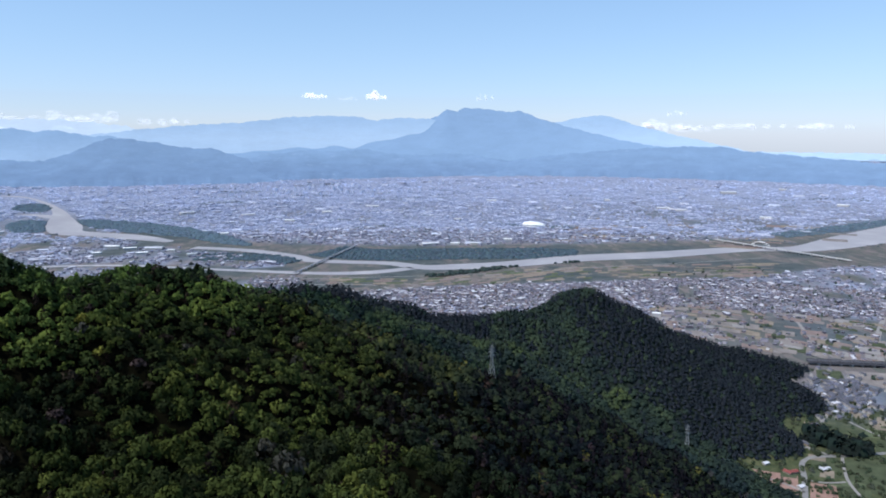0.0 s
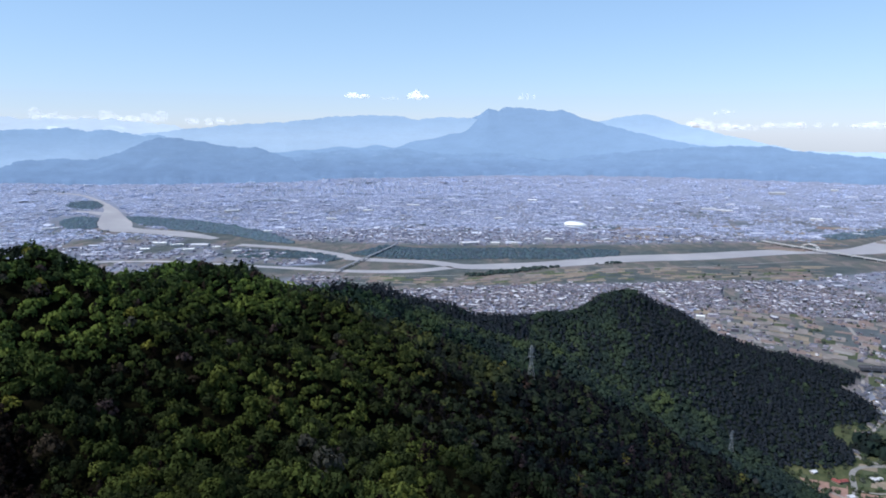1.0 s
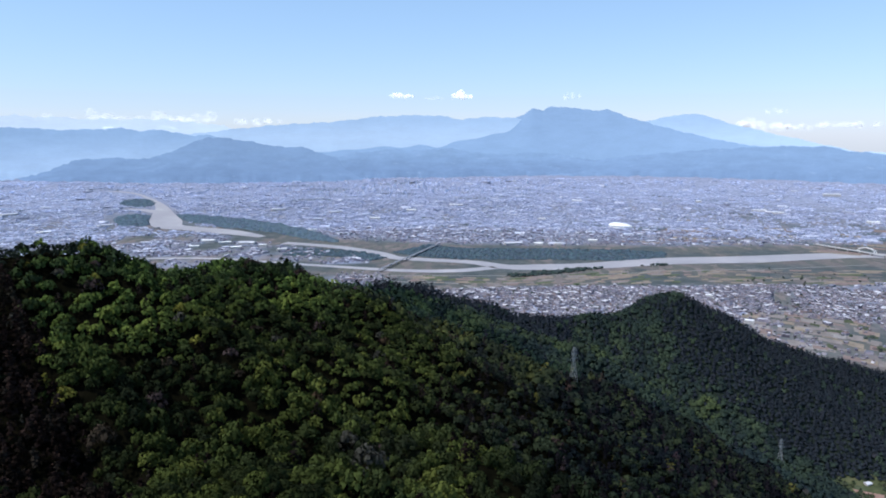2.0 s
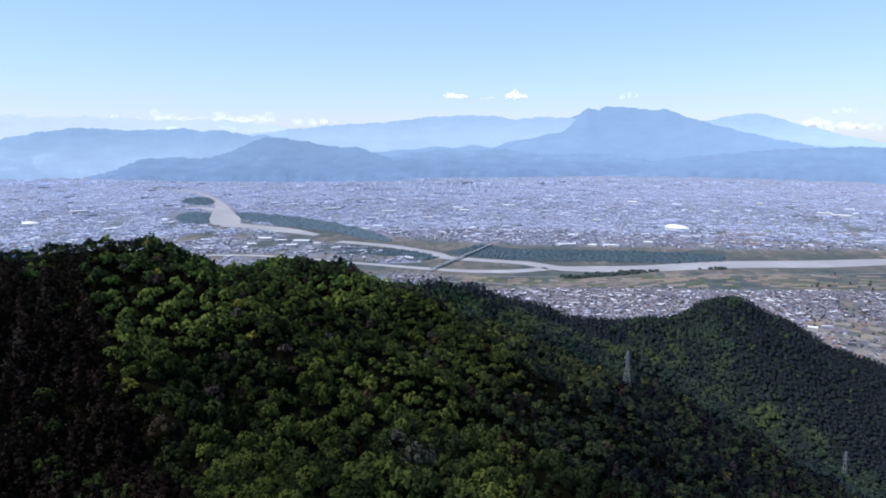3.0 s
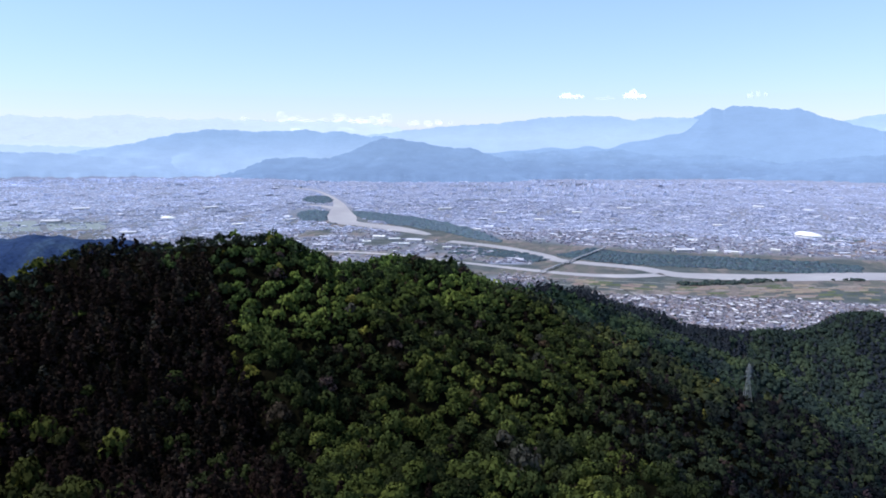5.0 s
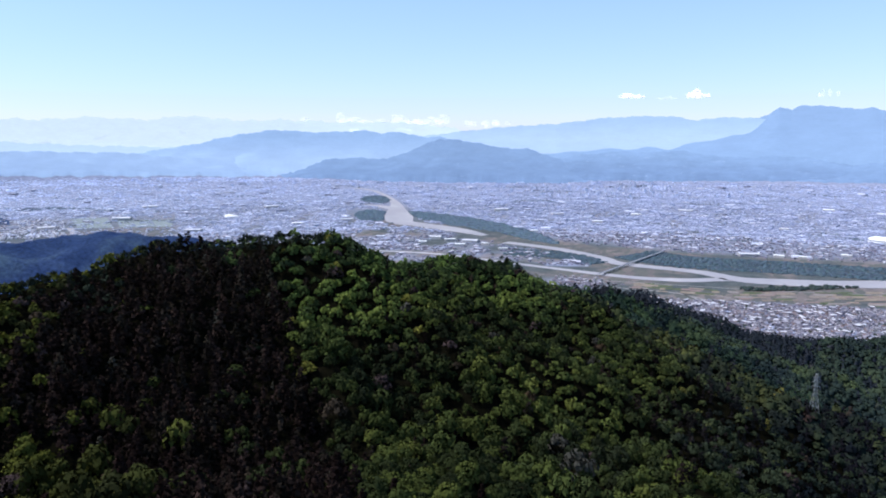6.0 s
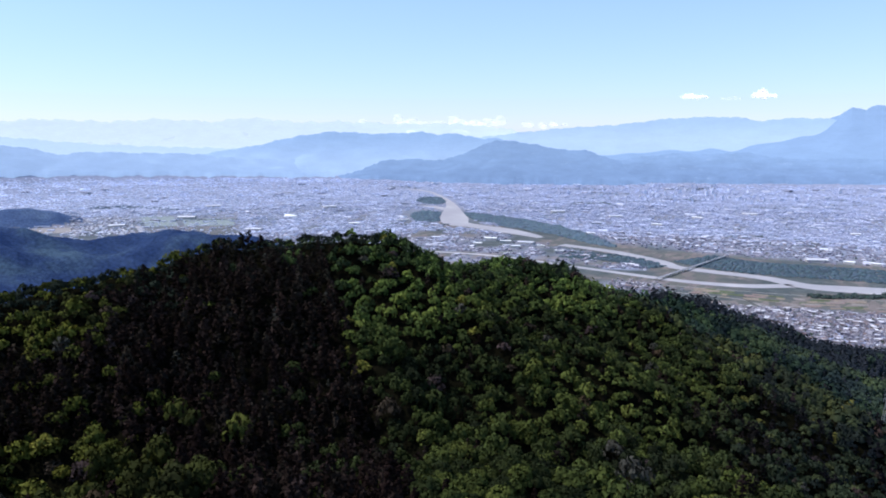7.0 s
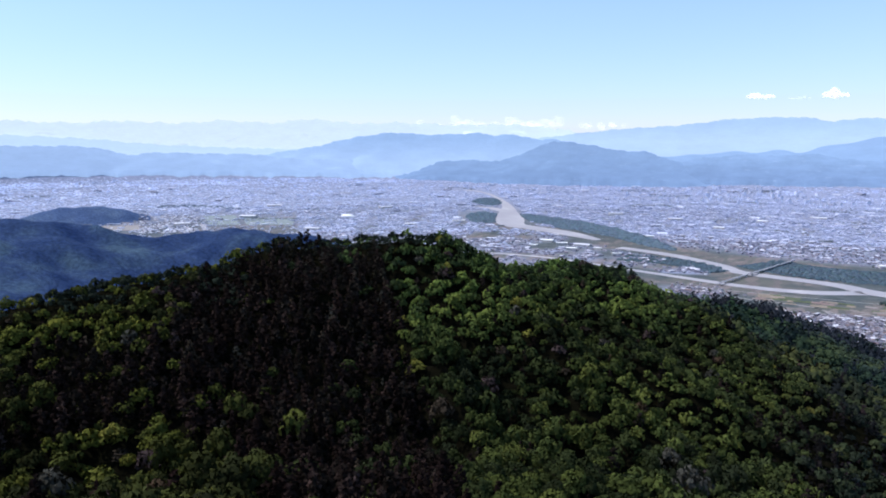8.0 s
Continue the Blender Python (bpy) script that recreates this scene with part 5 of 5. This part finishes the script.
def shed(az, r, w, d, h, turn):
    top = new("warehouse")
    x0, y0 = pol(az, r)
    top.matrix_basis = pose(x0, y0, float(ground_height(x0, y0)) - 1.5, 0, 0, turn)
    bm = bmesh.new()
    bmesh.ops.create_cube(bm, size=1, matrix=Matrix.Translation((0, 0, h / 2)) @ Matrix.Diagonal((w, d, h, 1)))
    part("wall", bm_mesh("wall", bm, M_CONCRETE), top)
    bm = bmesh.new()
    sec = [(-d * 0.52, h), (0, h + d * 0.08), (d * 0.52, h), (d * 0.52, h + 0.8), (0, h + d * 0.08 + 0.8), (-d * 0.52, h + 0.8)]
    rings = [[bm.verts.new((q, yy, zz)) for yy, zz in sec] for q in (-w * 0.51, w * 0.51)]
    for k in range(6):
        bm.faces.new((rings[0][k], rings[0][(k + 1) % 6], rings[1][(k + 1) % 6], rings[1][k]))
    bm.faces.new(rings[0])
    bm.faces.new(rings[1][::-1])
    bmesh.ops.recalc_face_normals(bm, faces=bm.faces)
    part("roof", bm_mesh("roof", bm, M_WHITE if w < 65 else M_PALE), top)
    return tagged(top, "long low warehouse with a pale metal roof", "warehouse", "warehouses across the plain")


for a, r, w in ((23.7, 2913, 70), (20.1, 2812, 60), (25.7, 3109, 90), (24.5, 3040, 80), (22.8, 3010, 110), (26.8, 2990, 60), (21.6, 2930, 50), (15.7, 3860, 110), (5.8, 4051, 120), (1.1, 2900, 120), (-1.0, 2905, 60),
                (-2.6, 2915, 50), (-5.4, 3055, 60), (-18.7, 4038, 150), (-17.6, 4060, 110), (-22.3, 4492, 140), (-26.0, 4587, 60), (-13.3, 4246, 50), (-1.2, 3637, 60), (-30, 4300, 90), (-25, 3900, 90),
                (20.3, 3966, 120), (33, 3700, 110), (37, 3600, 90), (45, 3500, 120), (50, 3900, 140), (55, 3750, 120), (48, 4200, 130), (39, 4100, 120), (12.5, 3650, 80), (9.5, 3900, 90), (-4, 4200, 90), (17.6, 3330, 60), (-14.5, 2050, 32), (-17.5, 1800, 34)):
    w *= 0.62
    shed(a, r, w, w * g.uniform(0.35, 0.6), g.uniform(7, 12), a + g.uniform(-20, 20))


def tower(az, r, w, d, h, turn, shade):
    top = new("tower_block")
    x0, y0 = pol(az, r)
    top.matrix_basis = pose(x0, y0, float(ground_height(x0, y0)) - 1, 0, 0, turn)
    bm = bmesh.new()
    bmesh.ops.create_cube(bm, size=1, matrix=Matrix.Translation((0, 0, h / 2)) @ Matrix.Diagonal((w, d, h, 1)))
    part("wall", bm_mesh("wall", bm, shade), top)
    bm = bmesh.new()
    bmesh.ops.create_cube(bm, size=1, matrix=Matrix.Translation((0, 0, h + 0.3)) @ Matrix.Diagonal((w + 0.6, d + 0.6, 0.6, 1)))
    bmesh.ops.create_cube(bm, size=1, matrix=Matrix.Translation((w * 0.2, 0, h + 2)) @ Matrix.Diagonal((w * 0.3, d * 0.5, 3, 1)))
    part("roof", bm_mesh("roof", bm, M_CONCRETE), top)
    return tagged(top, "pale tower block among the city's low roofs", "tower block", "tower blocks downtown")


M_TOWER_A = plain_mat("pale_facade", (0.66, 0.69, 0.80), 0.8, 0.2, 0.12, 0.05)
M_TOWER_B = plain_mat("grey_facade", (0.5, 0.54, 0.66), 0.8, 0.2, 0.15, 0.05)
for k in range(90):
    a = float(np.clip(g.normal(9.5, 4.0), 0, 22))
    tower(a, g.uniform(4330, 4650), g.uniform(7, 15), g.uniform(6, 10), g.uniform(10, 26), a + g.uniform(-30, 30), (M_TOWER_A, M_TOWER_B)[k % 2])


# ================= pylons =================
def pylon(az, r, tall):
    top = new("pylon")
    x0, y0 = pol(az, r)
    top.matrix_basis = pose(x0, y0, float(ground_height(x0, y0)) - 0.5, 0, 0, az + 25)
    base, waist, cap = tall * 0.095, tall * 0.026, tall * 0.014

    def half(z):
        return base + (waist - base) * z / (tall * 0.62) if z < tall * 0.62 else waist + (cap - waist) * (z - tall * 0.62) / (tall * 0.38)
    levels = [0, 0.16, 0.30, 0.42, 0.53, 0.62, 0.70, 0.78, 0.86, 0.94, 1.0]
    for sx in (-1, 1):
        for sy in (-1, 1):
            bm = bmesh.new()
            for u, w in zip(levels, levels[1:]):
                bar(bm, (sx * half(u * tall), sy * half(u * tall), u * tall), (sx * half(w * tall), sy * half(w * tall), w * tall), 0.24)
            part("leg", bm_mesh("leg", bm, M_STEEL), top)
    for ax in range(4):
        bm = bmesh.new()
        for u, w in zip(levels, levels[1:]):
            a, b = half(u * tall), half(w * tall)
            for p, q in (((-a, -a, u * tall), (b, -b, w * tall)), ((a, -a, u * tall), (-b, -b, w * tall)), ((-b, -b, w * tall), (b, -b, w * tall))):
                turn = Matrix.Rotation(ax * math.pi / 2, 3, "Z")
                bar(bm, turn @ Vector(p), turn @ Vector(q), 0.09)
        part("bracing", bm_mesh("bracing", bm, M_STEEL), top)
    for u, reach in ((0.72, 0.085), (0.82, 0.075), (0.91, 0.065)):
        for s in (-1, 1):
            bm = bmesh.new()
            for off in (-1, 1):
                bar(bm, (0, off * half(u * tall), u * tall), (s * reach * tall, 0, u * tall + 0.4), 0.26)
            bar(bm, (0, 0, (u + 0.05) * tall), (s * reach * tall, 0, u * tall + 0.4), 0.22)
            bar(bm, (s * reach * tall, 0, u * tall + 0.4), (s * reach * tall, 0, u * tall - 1.8), 0.2)
            part("crossarm", bm_mesh("crossarm", bm, M_STEEL), top)
    return tagged(top, "grey steel lattice power pylon standing in the forest", "pylon", "pylons")


pylon(-4.17, 676, 42)
pylon(-20.4, 852, 36)


# ================= trees of the valley floor =================
def floor_trees(x, y, width, label, tone=(0.05, 0.07, 0.06), low=1.0):
    gg = np.random.default_rng(77)
    keep = ~is_hill(x, y) & (river_gap(x, y) > 3)
    x, y = x[keep], y[keep]
    paint = np.array(tone) * gg.uniform(0.75, 1.25, (len(x), 1)) * gg.uniform(0.92, 1.08, (len(x), 3))
    forest(x, y, ground_height(x, y) - 0.5, np.zeros(len(x), bool), paint, gg, [(v * (1, 1, low), f, q) for v, f, q in (tiny_green if low < 1 else far_green)], far_dark, width, label, "woodland", 0.12)


def belt(a_r, width, spacing, g):
    """Random places in a band along a line of degrees, metres."""
    c = course([(a, r, width) for a, r in a_r], spacing)
    d = np.gradient(c[:, :2], axis=0)
    d /= np.linalg.norm(d, axis=1)[:, None]
    n = max(1, int(width / spacing))
    q = np.repeat(c, n, 0)
    d = np.repeat(d, n, 0)
    off = (g.random(len(q)) - 0.5) * q[:, 2]
    return q[:, 0] + d[:, 1] * off + g.normal(size=len(q)) * 4, q[:, 1] - d[:, 0] * off + g.normal(size=len(q)) * 4


RIPARIAN = [(((9.5, 2780), (5.8, 2668), (-1.0, 2676), (-7.4, 2702), (-10.9, 2690)), 250, 6.5),
            (((19.5, 2760), (15, 2690), (12, 2560)), 150, 7),
            (((-18.4, 2850), (-21.4, 2950)), 30, 8),
            (((-26, 3460), (-28.5, 3640), (-32.4, 3920), (-37, 4300)), 110, 7),
            (((-29, 3190), (-31, 3300), (-33, 3500)), 34, 9),
            (((-8.8, 3470), (-9.6, 3480), (-10.8, 3470)), 80, 10), (((-5.3, 3500), (-6.3, 3510)), 60, 11),
            (((56.7, 4260), (54.3, 4250), (50.5, 4150)), 60, 10)]
HEDGE = (((1.2, 2222), (-2.4, 2302), (-5.0, 2393), (-7.9, 2481), (-11.0, 2545)), 34, 6)
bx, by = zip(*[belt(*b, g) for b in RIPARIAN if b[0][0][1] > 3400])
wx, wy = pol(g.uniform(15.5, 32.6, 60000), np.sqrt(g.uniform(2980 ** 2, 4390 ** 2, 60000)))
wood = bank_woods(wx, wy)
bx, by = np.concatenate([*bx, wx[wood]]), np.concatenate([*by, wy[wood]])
# leaf tone holds painted haze: pale and blue
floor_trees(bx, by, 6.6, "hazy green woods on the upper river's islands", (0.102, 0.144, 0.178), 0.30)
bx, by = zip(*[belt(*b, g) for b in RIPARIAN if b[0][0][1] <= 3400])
# nearer banks: less haze in the leaf tone, still bluish
floor_trees(np.concatenate(bx), np.concatenate(by), 6.2, "hazy dark green riverside woods on the banks and islands", (0.070, 0.102, 0.124), 0.30)
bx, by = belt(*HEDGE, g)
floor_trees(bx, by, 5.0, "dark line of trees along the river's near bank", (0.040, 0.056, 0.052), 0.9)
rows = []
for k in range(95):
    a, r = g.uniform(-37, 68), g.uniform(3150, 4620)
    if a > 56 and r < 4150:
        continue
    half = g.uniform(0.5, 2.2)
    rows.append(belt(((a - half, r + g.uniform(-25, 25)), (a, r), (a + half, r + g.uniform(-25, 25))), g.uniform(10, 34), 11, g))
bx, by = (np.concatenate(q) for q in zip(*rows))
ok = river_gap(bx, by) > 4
# city tree rows paled with painted haze as well
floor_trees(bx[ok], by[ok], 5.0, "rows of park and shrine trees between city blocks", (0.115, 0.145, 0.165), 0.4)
gx, gy = plots(9000, 1150, 3300, -38, 40, 1.7, g)
ux, uy = pol(g.uniform(-38, -17, 260), np.sqrt(g.uniform(1000 ** 2, 2600 ** 2, 260)))
ok = river_gap(ux, uy) > 5
gx, gy = np.concatenate([gx[::5], ux[ok]]), np.concatenate([gy[::5], uy[ok]])
floor_trees(gx, gy, 3.4, "garden and field trees scattered through the town", (0.055, 0.070, 0.056))
qx, qy = pol(g.uniform(-36, -22.5, 1900), np.sqrt(g.uniform(930 ** 2, 1330 ** 2, 1900)))
ok = wobble(qx, qy, 55, 70) > 0.0
floor_trees(qx[ok], qy[ok], 2.6, "orchard trees and scrub in the side valley", (0.052, 0.066, 0.040))
for a, r in ((-29.7, 1136), (-30.3, 1130), (-31.7, 1118), (-32.2, 1116)):
    k = g.normal(size=(24, 2)) * (8, 6)
    x0, y0 = pol(a, r)
    floor_trees(x0 + k[:, 0], y0 + k[:, 1], 8.5, "dark dense grove beside the valley road", (0.014, 0.021, 0.018))
